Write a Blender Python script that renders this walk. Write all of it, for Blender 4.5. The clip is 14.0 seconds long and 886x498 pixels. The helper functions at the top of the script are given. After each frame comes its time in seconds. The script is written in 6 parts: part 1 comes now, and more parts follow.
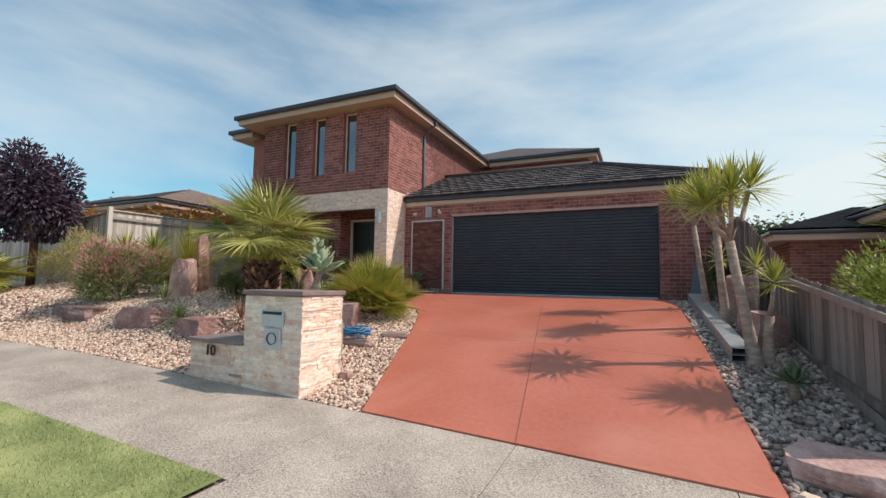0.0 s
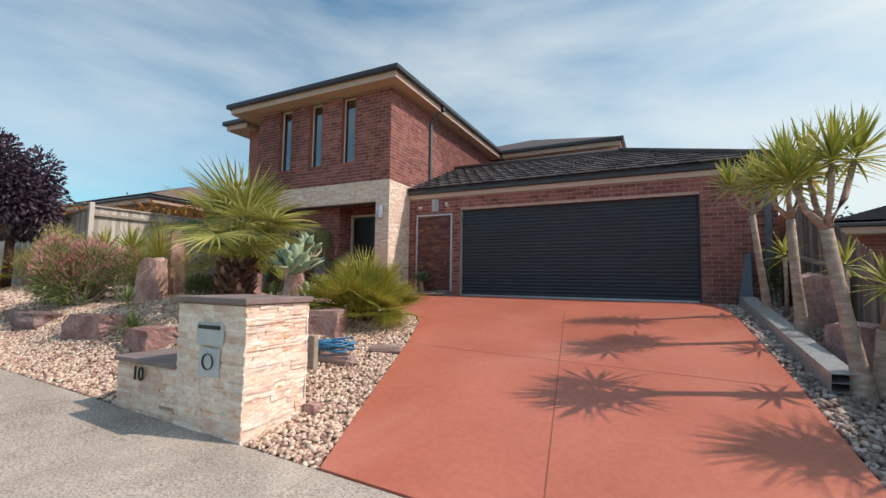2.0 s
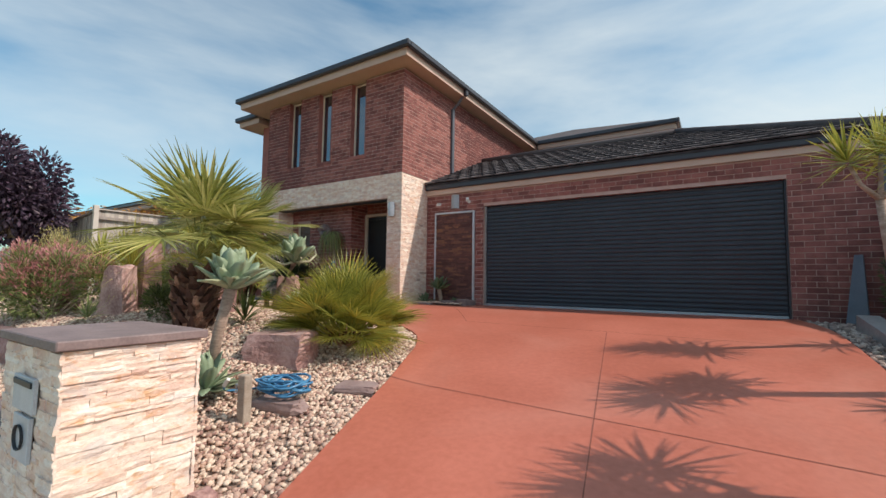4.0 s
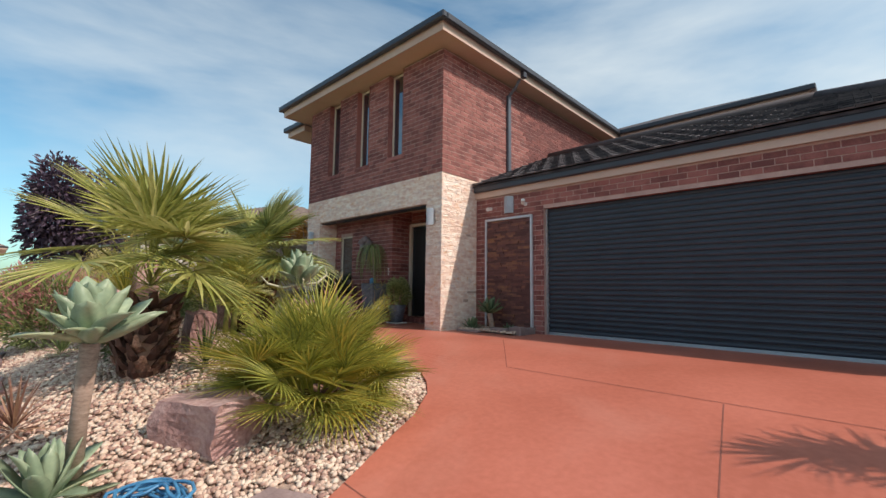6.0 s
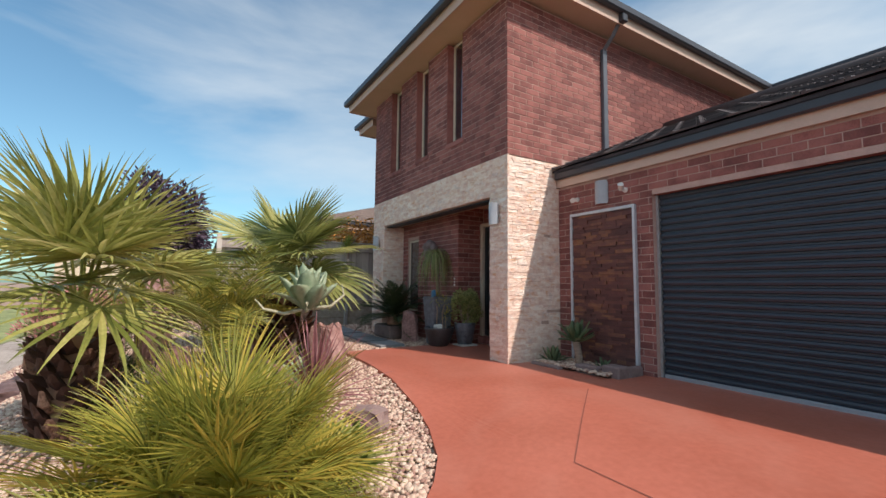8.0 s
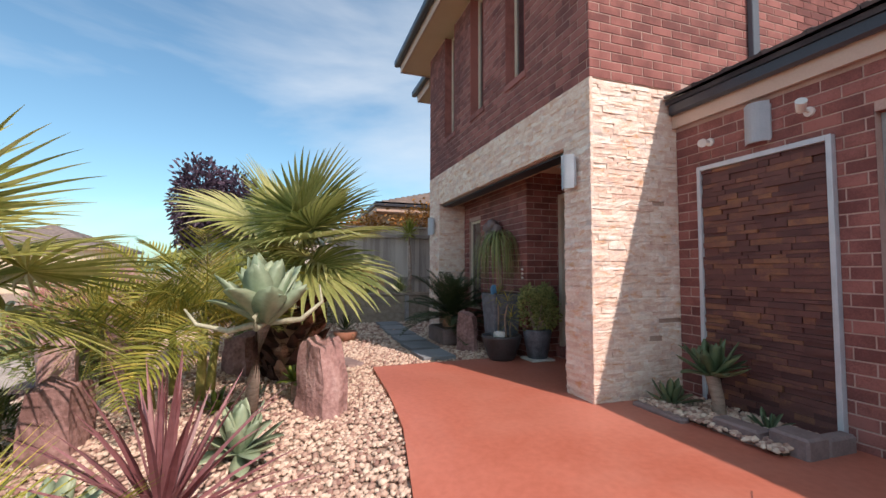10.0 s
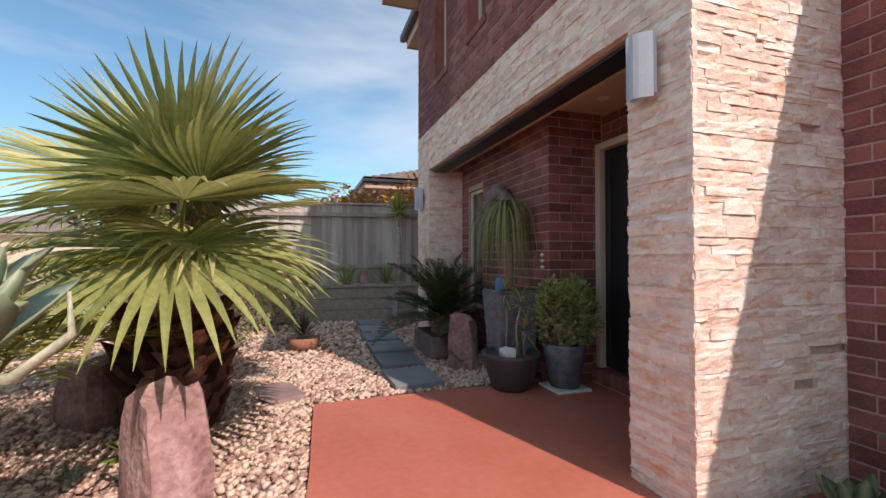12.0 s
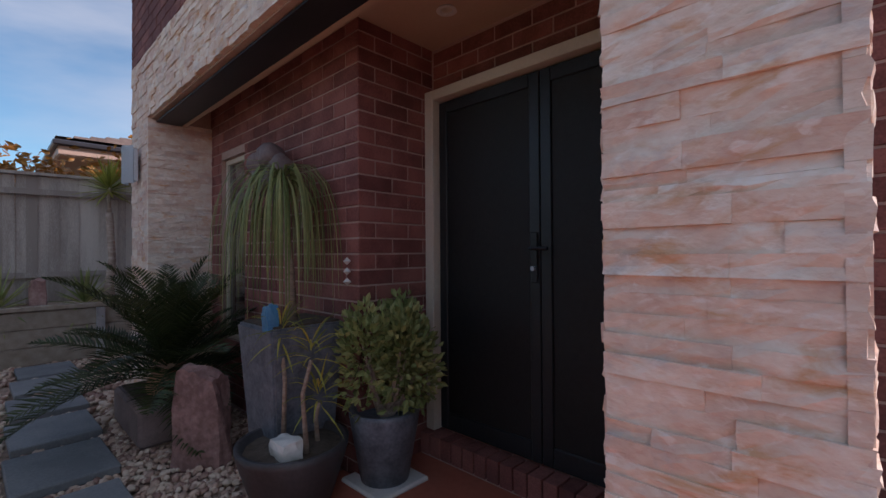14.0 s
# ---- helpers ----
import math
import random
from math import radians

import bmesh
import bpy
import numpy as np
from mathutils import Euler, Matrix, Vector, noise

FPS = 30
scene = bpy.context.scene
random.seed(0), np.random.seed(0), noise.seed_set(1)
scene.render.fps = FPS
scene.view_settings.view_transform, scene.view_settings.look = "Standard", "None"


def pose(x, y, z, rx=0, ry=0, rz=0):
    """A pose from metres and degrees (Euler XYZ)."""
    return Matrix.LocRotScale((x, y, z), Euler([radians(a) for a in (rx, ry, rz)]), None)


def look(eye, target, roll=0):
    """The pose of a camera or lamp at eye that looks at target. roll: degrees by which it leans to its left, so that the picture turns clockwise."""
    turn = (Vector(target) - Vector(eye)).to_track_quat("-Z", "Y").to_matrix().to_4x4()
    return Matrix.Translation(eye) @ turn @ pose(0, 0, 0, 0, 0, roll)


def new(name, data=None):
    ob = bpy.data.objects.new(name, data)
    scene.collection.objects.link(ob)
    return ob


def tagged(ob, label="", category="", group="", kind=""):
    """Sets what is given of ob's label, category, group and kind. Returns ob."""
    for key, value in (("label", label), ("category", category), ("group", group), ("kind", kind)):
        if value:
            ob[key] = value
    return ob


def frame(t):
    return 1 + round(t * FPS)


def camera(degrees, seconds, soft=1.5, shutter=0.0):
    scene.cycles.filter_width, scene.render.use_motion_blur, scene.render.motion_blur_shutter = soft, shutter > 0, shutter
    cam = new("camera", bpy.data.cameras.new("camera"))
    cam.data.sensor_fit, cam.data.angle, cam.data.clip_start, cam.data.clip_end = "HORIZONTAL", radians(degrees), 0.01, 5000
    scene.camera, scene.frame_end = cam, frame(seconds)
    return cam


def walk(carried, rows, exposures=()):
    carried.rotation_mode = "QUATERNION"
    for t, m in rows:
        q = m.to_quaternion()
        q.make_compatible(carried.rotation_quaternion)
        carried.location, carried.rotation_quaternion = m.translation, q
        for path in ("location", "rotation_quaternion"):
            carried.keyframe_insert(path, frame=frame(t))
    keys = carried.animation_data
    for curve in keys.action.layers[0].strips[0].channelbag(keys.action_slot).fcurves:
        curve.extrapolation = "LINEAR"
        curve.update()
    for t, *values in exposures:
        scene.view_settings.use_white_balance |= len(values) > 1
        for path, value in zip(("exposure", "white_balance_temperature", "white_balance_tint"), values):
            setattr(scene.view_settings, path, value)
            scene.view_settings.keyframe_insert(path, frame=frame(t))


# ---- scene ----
cam = camera(91.1, 14.0)
PATH = [
    (0, (1.123, -1.076, 0.302), (0.286, 0.734, 0.455), 1.0),
    (0.5, (1.046, -0.828, 0.299), (0.205, 0.98, 0.452), 1.0),
    (1, (0.95, -0.531, 0.307), (0.101, 1.274, 0.46), 1.0),
    (1.5, (0.854, -0.237, 0.311), (-0.015, 1.558, 0.464), 0.9),
    (2, (0.757, 0.091, 0.333), (-0.139, 1.872, 0.484), 0.9),
    (2.5, (0.687, 0.407, 0.358), (-0.234, 2.176, 0.508), 0.9),
    (3, (0.634, 0.787, 0.39), (-0.335, 2.53, 0.539), 0.9),
    (5.5, (0.29, 2.931, 0.67), (-0.993, 4.455, 0.845), 0.7),
    (6, (0.135, 3.406, 0.73), (-1.241, 4.845, 0.916), 0.7),
    (6.5, (0.023, 3.828, 0.79), (-1.426, 5.193, 0.973), 0.7),
    (7, (-0.149, 4.325, 0.875), (-1.687, 5.591, 1.054), 0.7),
    (7.5, (-0.381, 4.723, 0.956), (-1.993, 5.895, 1.132), 0.7),
    (8, (-0.659, 5.136, 1.024), (-2.359, 6.176, 1.195), 0.6),
    (8.5, (-0.944, 5.47, 1.08), (-2.723, 6.37, 1.235), 0.5),
    (8.7, (-1.068, 5.605, 1.099), (-2.869, 6.458, 1.244), 0.4),
    (10.8, (-2.733, 6.942, 1.165), (-4.65, 7.505, 1.235), 0.2),
    (11, (-2.889, 7.025, 1.178), (-4.812, 7.571, 1.238), 0.2),
    (11.5, (-3.299, 7.174, 1.165), (-5.22, 7.727, 1.209), 0.2),
    (12, (-3.745, 7.329, 1.137), (-5.648, 7.944, 1.176), 0.0),
    (12.5, (-4.108, 7.46, 1.15), (-5.967, 8.199, 1.168), -0.1),
    (13, (-4.502, 7.622, 1.158), (-6.246, 8.6, 1.168), -0.1),
    (13.5, (-4.885, 7.845, 1.175), (-6.488, 9.040, 1.197), -0.2),
    (14, (-5.215, 8.058, 1.2), (-6.598, 9.502, 1.219), -0.4),
]
walk(cam, [(t, look(eye, target, roll)) for t, eye, target, roll in PATH], [(0, 0.18, 6950, 22), (3, 0.18, 6950, 22), (6, 0.24, 6950, 23), (8.5, 0.28, 6950, 27), (11, 0.45, 7000, 31), (12.5, 0.36, 7000, 32), (13.2, 0.30, 6900, 34), (14, -0.06, 6650, 40)])


# ---- world, sun, exposure ----
SUN = Vector((1.2, 0.39, 1.34)).normalized()
world = bpy.data.worlds.new("sky")
scene.world = world
world.use_nodes = True
wn, wl = world.node_tree.nodes, world.node_tree.links
wn.clear()
sky = wn.new("ShaderNodeTexSky")
sky.sky_type, sky.sun_disc = "NISHITA", False
sky.sun_elevation = math.asin(SUN.z)
sky.sun_rotation = math.atan2(SUN.x, SUN.y)
sky.air_density, sky.dust_density, sky.ozone_density = 1.0, 1.2, 1.5
bg = wn.new("ShaderNodeBackground")
bg.inputs["Strength"].default_value = 0.145
geo = wn.new("ShaderNodeTexCoord")
mp = wn.new("ShaderNodeMapping")
mp.inputs["Scale"].default_value = (1.0, 1.0, 3.2)
mp.inputs["Rotation"].default_value = (0.1, 0.25, 0.5)
cn = wn.new("ShaderNodeTexNoise")
cn.inputs["Scale"].default_value, cn.inputs["Detail"].default_value, cn.inputs["Roughness"].default_value = 1.3, 7.0, 0.52
cn.inputs["Distortion"].default_value = 0.35
cr = wn.new("ShaderNodeValToRGB")
cr.color_ramp.elements[0].position, cr.color_ramp.elements[0].color = 0.34, (0, 0, 0, 1)
cr.color_ramp.elements[1].position, cr.color_ramp.elements[1].color = 0.72, (0.9, 0.9, 0.9, 1)
cm = wn.new("ShaderNodeMix")
cm.data_type = "RGBA"
cm.inputs["B"].default_value = (4.6, 5.6, 5.6, 1)
wo = wn.new("ShaderNodeOutputWorld")
wl.new(geo.outputs["Generated"], mp.inputs["Vector"])
wl.new(mp.outputs["Vector"], cn.inputs["Vector"])
dotn = wn.new("ShaderNodeVectorMath")
dotn.operation = "DOT_PRODUCT"
dotn.inputs[1].default_value = (SUN.x, SUN.y, 0.0)
haze = wn.new("ShaderNodeMath")
haze.operation, haze.use_clamp = "MULTIPLY_ADD", True
haze.inputs[1].default_value = 0.24
wl.new(geo.outputs["Generated"], dotn.inputs[0])
wl.new(dotn.outputs["Value"], haze.inputs[0])
wl.new(cn.outputs["Fac"], haze.inputs[2])
wl.new(haze.outputs[0], cr.inputs["Fac"])
wl.new(cr.outputs["Color"], cm.inputs["Factor"])
tint = wn.new("ShaderNodeMix")
tint.data_type, tint.blend_type = "RGBA", "MULTIPLY"
tint.inputs["Factor"].default_value = 1.0
tint.inputs["B"].default_value = (0.60, 1.0, 0.96, 1)
wl.new(sky.outputs["Color"], tint.inputs["A"])
wl.new(tint.outputs["Result"], cm.inputs["A"])
wl.new(cm.outputs["Result"], bg.inputs["Color"])
wl.new(bg.outputs["Background"], wo.inputs["Surface"])
sun_data = bpy.data.lights.new("sun", "SUN")
sun_data.energy, sun_data.angle, sun_data.color = 3.3, radians(0.6), (1.0, 0.93, 0.80)
sun = new("sun", sun_data)
sun.matrix_world = look((20 * SUN.x, 20 * SUN.y, 20 * SUN.z), (0, 0, 0))


# ---- materials ----
def mat(name, c1, c2, rough=0.8, scale=8.0, fine=80.0, bump=0.3, vary=0.0, metal=0.0, c3=None, stretch=(1, 1, 1), island=0.0, spread=(0.35, 0.65), bdist=0.01, spec=0.5, trans=0.0, grain=0.4):
    """A surface of two or three colours in patches of two sizes, with fine relief; vary: change from object to object; island: from piece to piece."""
    m = bpy.data.materials.new(name)
    m.use_nodes = True
    n, l = m.node_tree.nodes, m.node_tree.links
    b = n["Principled BSDF"]
    b.inputs["Roughness"].default_value, b.inputs["Metallic"].default_value = rough, metal
    b.inputs["Specular IOR Level"].default_value = spec
    tc = n.new("ShaderNodeTexCoord")
    mpn = n.new("ShaderNodeMapping")
    mpn.inputs["Scale"].default_value = stretch
    g = n.new("ShaderNodeNewGeometry")
    l.new(g.outputs["Position"], mpn.inputs["Vector"])
    na = n.new("ShaderNodeTexNoise")
    na.inputs["Scale"].default_value, na.inputs["Detail"].default_value = scale, 5
    nb = n.new("ShaderNodeTexNoise")
    nb.inputs["Scale"].default_value, nb.inputs["Detail"].default_value = fine, 3
    l.new(mpn.outputs["Vector"], na.inputs["Vector"])
    l.new(mpn.outputs["Vector"], nb.inputs["Vector"])
    ad = n.new("ShaderNodeMath")
    ad.operation = "MULTIPLY_ADD"
    ad.inputs[1].default_value = grain
    sc = n.new("ShaderNodeMath")
    sc.operation = "MULTIPLY"
    sc.inputs[1].default_value = 1 - grain
    l.new(na.outputs["Fac"], sc.inputs[0])
    l.new(nb.outputs["Fac"], ad.inputs[0])
    l.new(sc.outputs[0], ad.inputs[2])
    last = ad.outputs[0]
    for amount, node, socket in ((vary, "ShaderNodeObjectInfo", "Random"), (island, "ShaderNodeNewGeometry", "Random Per Island")):
        if amount:
            o = n.new(node)
            mm = n.new("ShaderNodeMath")
            mm.operation = "MULTIPLY_ADD"
            mm.inputs[1].default_value = amount
            mm.inputs[2].default_value = -amount / 2
            l.new(o.outputs[socket], mm.inputs[0])
            aa = n.new("ShaderNodeMath")
            aa.operation = "ADD"
            l.new(mm.outputs[0], aa.inputs[0])
            l.new(last, aa.inputs[1])
            last = aa.outputs[0]
    r = n.new("ShaderNodeValToRGB")
    r.color_ramp.elements[0].position, r.color_ramp.elements[1].position = spread
    r.color_ramp.elements[0].color, r.color_ramp.elements[1].color = (*c1, 1), (*c2, 1)
    if c3:
        e = r.color_ramp.elements.new((spread[0] + spread[1]) / 2)
        e.color = (*c3, 1)
    l.new(last, r.inputs["Fac"])
    l.new(r.outputs["Color"], b.inputs["Base Color"])
    if bump:
        bp = n.new("ShaderNodeBump")
        bp.inputs["Strength"].default_value, bp.inputs["Distance"].default_value = bump, bdist
        l.new(ad.outputs[0], bp.inputs["Height"])
        l.new(bp.outputs["Normal"], b.inputs["Normal"])
    if trans:
        t = n.new("ShaderNodeBsdfTranslucent")
        mx = n.new("ShaderNodeMixShader")
        mx.inputs["Fac"].default_value = trans
        l.new(r.outputs["Color"], t.inputs["Color"])
        l.new(b.outputs["BSDF"], mx.inputs[1])
        l.new(t.outputs["BSDF"], mx.inputs[2])
        l.new(mx.outputs["Shader"], n["Material Output"].inputs["Surface"])
    return m


M = {}
M["brick"] = mat("brick", (0.15, 0.050, 0.046), (0.34, 0.130, 0.112), 0.85, 6, 120, 0.5, vary=0.25, island=0.25, c3=(0.235, 0.084, 0.073), bdist=0.004)
M["mortar"] = mat("mortar", (0.40, 0.275, 0.24), (0.53, 0.38, 0.335), 0.95, 8, 90, 0.4)
M["stone"] = mat("stacked_stone", (0.62, 0.40, 0.33), (0.88, 0.80, 0.71), 0.85, 9, 45, 1.0, vary=0.30, island=0.30, c3=(0.76, 0.60, 0.50), stretch=(1, 1, 1.5), bdist=0.014, spread=(0.22, 0.74), grain=0.3)
M["stone_back"] = mat("stone_joint", (0.40, 0.28, 0.23), (0.52, 0.38, 0.32), 0.95, 8, 90, 0.4)
M["dark_stone"] = mat("dark_stacked_stone", (0.075, 0.030, 0.030), (0.36, 0.17, 0.07), 0.75, 6, 70, 0.8, vary=0.5, c3=(0.14, 0.058, 0.052), stretch=(1, 1, 2), bdist=0.010, spread=(0.2, 1.0))
M["concrete_red"] = mat("red_concrete", (0.41, 0.114, 0.070), (0.53, 0.166, 0.112), 0.46, 0.9, 20, 0.06, bdist=0.002)
M["concrete"] = mat("aggregate_concrete", (0.14, 0.115, 0.095), (0.56, 0.49, 0.43), 0.9, 1.6, 75, 0.6, c3=(0.37, 0.32, 0.28), bdist=0.008, grain=0.72, spread=(0.33, 0.64))
M["gravel_bed"] = mat("gravel_bed", (0.22, 0.15, 0.12), (0.46, 0.34, 0.27), 0.95, 18, 60, 0.8, bdist=0.03)
M["pebble"] = mat("pebble", (0.30, 0.17, 0.14), (0.70, 0.58, 0.47), 0.8, 3, 90, 0.3, island=1.1, c3=(0.60, 0.43, 0.34), bdist=0.003, spread=(0.0, 1.0))
M["pebble_grey"] = mat("pebble_grey", (0.15, 0.11, 0.10), (0.58, 0.48, 0.42), 0.8, 3, 90, 0.3, island=1.1, c3=(0.34, 0.26, 0.23), bdist=0.003, spread=(0.0, 1.0))
M["grass"] = mat("grass", (0.16, 0.20, 0.07), (0.42, 0.45, 0.20), 0.9, 2, 70, 0.8, island=0.5, bdist=0.02)
M["joint"] = mat("saw_cut", (0.20, 0.075, 0.055), (0.28, 0.10, 0.075), 0.95, 8, 90, 0.2)
M["light_shade"] = mat("satin_light_shade", (0.60, 0.68, 0.74), (0.72, 0.79, 0.85), 0.5, 8, 120, 0.05)
M["asphalt"] = mat("asphalt", (0.04, 0.04, 0.042), (0.075, 0.073, 0.07), 0.9, 2, 90, 0.5)
M["gutter"] = mat("gutter_metal", (0.030, 0.034, 0.045), (0.042, 0.048, 0.062), 0.35, 3, 60, 0.05)
M["fascia"] = mat("fascia_paint", (0.50, 0.37, 0.30), (0.56, 0.42, 0.345), 0.55, 3, 60, 0.05)
M["soffit"] = mat("soffit_paint", (0.52, 0.40, 0.28), (0.57, 0.44, 0.32), 0.7, 3, 60, 0.05)
M["roller"] = mat("roller_door_steel", (0.022, 0.032, 0.048), (0.032, 0.044, 0.062), 0.42, 2, 60, 0.05)
M["seal"] = mat("door_rail", (0.33, 0.40, 0.47), (0.42, 0.48, 0.55), 0.4, 4, 60, 0.05, metal=0.5)
M["tile"] = mat("roof_tile", (0.045, 0.043, 0.050), (0.12, 0.11, 0.115), 0.85, 4, 80, 0.3, vary=0.3, island=0.3, spec=0.05)
M["frame"] = mat("window_frame_cream", (0.58, 0.52, 0.42), (0.66, 0.60, 0.50), 0.5, 4, 60, 0.05)
M["dark_frame"] = mat("dark_aluminium", (0.018, 0.022, 0.026), (0.03, 0.034, 0.04), 0.4, 4, 60, 0.05, metal=0.3)
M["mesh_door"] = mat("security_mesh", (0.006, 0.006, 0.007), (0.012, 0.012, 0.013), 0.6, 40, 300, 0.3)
M["steel"] = mat("brushed_steel", (0.42, 0.47, 0.52), (0.55, 0.60, 0.65), 0.4, 8, 120, 0.1, metal=0.12)
M["galv"] = mat("galvanised_steel", (0.36, 0.38, 0.40), (0.52, 0.54, 0.56), 0.42, 14, 70, 0.1, metal=0.6)
M["fence"] = mat("weathered_paling", (0.15, 0.115, 0.10), (0.36, 0.29, 0.26), 0.9, 3, 60, 0.6, vary=0.4, stretch=(3, 3, 0.4), bdist=0.004)
M["fence_far"] = mat("grey_paling", (0.32, 0.28, 0.26), (0.58, 0.54, 0.50), 0.9, 3, 60, 0.5, vary=0.4, stretch=(3, 3, 0.4), bdist=0.004)
M["rock"] = mat("red_rock", (0.22, 0.12, 0.11), (0.52, 0.35, 0.32), 0.85, 4, 30, 0.9, vary=0.25, c3=(0.38, 0.22, 0.205), bdist=0.03)
M["dark_rock"] = mat("dark_rock", (0.11, 0.07, 0.07), (0.27, 0.19, 0.18), 0.85, 4, 30, 0.9, c3=(0.17, 0.11, 0.11), bdist=0.03)
M["slate"] = mat("slate", (0.22, 0.15, 0.145), (0.34, 0.25, 0.235), 0.8, 5, 50, 0.5)
M["bluestone"] = mat("bluestone_paver", (0.15, 0.17, 0.19), (0.24, 0.26, 0.28), 0.75, 4, 80, 0.3, vary=0.2)
M["cap"] = mat("letterbox_cap", (0.17, 0.125, 0.125), (0.27, 0.205, 0.20), 0.6, 7, 60, 0.3)


def stained(m, tint, scale, stretch, low, high, strength):
    """Mineral stains in drawn-out patches over a surface."""
    n, l = m.node_tree.nodes, m.node_tree.links
    b = n["Principled BSDF"]
    old = b.inputs["Base Color"].links[0].from_socket
    g2, mp2, no, ra, mx = n.new("ShaderNodeNewGeometry"), n.new("ShaderNodeMapping"), n.new("ShaderNodeTexNoise"), n.new("ShaderNodeMapRange"), n.new("ShaderNodeMix")
    mp2.inputs["Scale"].default_value, mp2.inputs["Location"].default_value = stretch, (tint[0] * 30, tint[1] * 40, tint[2] * 50)
    no.inputs["Scale"].default_value, no.inputs["Detail"].default_value, no.inputs["Roughness"].default_value, no.inputs["Distortion"].default_value = scale, 6.0, 0.6, 0.6
    ra.inputs["From Min"].default_value, ra.inputs["From Max"].default_value, ra.inputs["To Max"].default_value = low, high, strength
    mx.data_type = "RGBA"
    mx.inputs["B"].default_value = (*tint, 1)
    l.new(g2.outputs["Position"], mp2.inputs["Vector"])
    l.new(mp2.outputs["Vector"], no.inputs["Vector"])
    l.new(no.outputs["Fac"], ra.inputs["Value"])
    l.new(ra.outputs["Result"], mx.inputs["Factor"])
    l.new(old, mx.inputs["A"])
    l.new(mx.outputs["Result"], b.inputs["Base Color"])


stained(M["stone"], (0.66, 0.35, 0.16), 7.0, (1, 1, 2.4), 0.55, 0.68, 0.75)
stained(M["stone"], (0.60, 0.53, 0.50), 6.0, (1, 1, 2.0), 0.55, 0.66, 0.7)
stained(M["stone"], (0.90, 0.84, 0.79), 16.0, (1, 1, 2.2), 0.56, 0.66, 0.6)
stained(M["concrete_red"], (0.56, 0.24, 0.18), 0.7, (1, 1, 1), 0.5, 0.75, 0.5)
stained(M["concrete"], (0.20, 0.17, 0.15), 0.8, (1, 1, 1), 0.5, 0.72, 0.45)
stained(M["brick"], (0.12, 0.06, 0.06), 1.3, (1, 1, 1), 0.55, 0.75, 0.3)
stained(M["fence"], (0.12, 0.10, 0.095), 1.6, (1, 1, 0.5), 0.5, 0.7, 0.5)
M["glass"] = bpy.data.materials.new("window_glass")
M["glass"].use_nodes = True
gb = M["glass"].node_tree.nodes["Principled BSDF"]
gb.inputs["Base Color"].default_value = (0.012, 0.018, 0.026, 1)
gb.inputs["Roughness"].default_value, gb.inputs["IOR"].default_value, gb.inputs["Coat Weight"].default_value = 0.04, 2.3, 1.0
M["render"] = mat("cream_render", (0.56, 0.48, 0.36), (0.64, 0.56, 0.43), 0.85, 2, 60, 0.2)


# ---- building helpers ----
def mesh_of(name, bm, material):
    me = bpy.data.meshes.new(name)
    bm.normal_update()
    bm.to_mesh(me)
    bm.free()
    me.materials.append(material)
    return me


def part(name, bm, material, parent=None, label="", kind="", smooth=False):
    """Links a bmesh as one mesh object under a thing or a part."""
    ob = new(name, mesh_of(name, bm, material))
    if smooth:
        ob.data.polygons.foreach_set("use_smooth", [True] * len(ob.data.polygons))
    ob.parent = parent
    return tagged(ob, label, kind=kind)


def pydata(name, verts, faces, material, parent=None, kind="", label="", smooth=False):
    me = bpy.data.meshes.new(name)
    me.from_pydata([tuple(v) for v in verts], [], faces)
    me.materials.append(material)
    if smooth:
        me.polygons.foreach_set("use_smooth", [True] * len(me.polygons))
    ob = new(name, me)
    ob.parent = parent
    return tagged(ob, label, kind=kind)


def thing(name, label, category, place=(0, 0, 0), group="", kind=""):
    ob = new(name)
    ob.location = place
    ob.empty_display_size = 0.2
    return tagged(ob, label, category, group, kind)


def box(x0, x1, y0, y1, z0, z1, bevel=0.0, bm=None):
    own = bmesh.new()
    bmesh.ops.create_cube(own, size=1)
    bmesh.ops.scale(own, vec=(x1 - x0, y1 - y0, z1 - z0), verts=own.verts)
    bmesh.ops.translate(own, vec=((x0 + x1) / 2, (y0 + y1) / 2, (z0 + z1) / 2), verts=own.verts)
    if bevel:
        bmesh.ops.bevel(own, geom=own.edges[:], offset=bevel, segments=1, affect="EDGES")
    if bm is None:
        return own
    me = bpy.data.meshes.new("tmp")
    own.to_mesh(me)
    own.free()
    bm.from_mesh(me)
    bpy.data.meshes.remove(me)
    return bm


def tube(points, radii, sides=8, bm=None, cap=True):
    """A tapering tube along points."""
    bm = bm or bmesh.new()
    rings = []
    for i, p in enumerate(points):
        a = Vector(points[max(i - 1, 0)])
        b = Vector(points[min(i + 1, len(points) - 1)])
        d = (b - a).normalized()
        u = d.cross(Vector((0, 0, 1)) if abs(d.z) < 0.9 else Vector((1, 0, 0))).normalized()
        w = d.cross(u)
        r = radii[i] if hasattr(radii, "__len__") else radii
        rings.append([bm.verts.new(Vector(p) + (u * math.cos(k * math.tau / sides) + w * math.sin(k * math.tau / sides)) * r) for k in range(sides)])
    for r1, r2 in zip(rings, rings[1:]):
        for k in range(sides):
            bm.faces.new((r1[k], r1[(k + 1) % sides], r2[(k + 1) % sides], r2[k]))
    if cap:
        bm.faces.new(rings[0][::-1])
        bm.faces.new(rings[-1])
    return bm


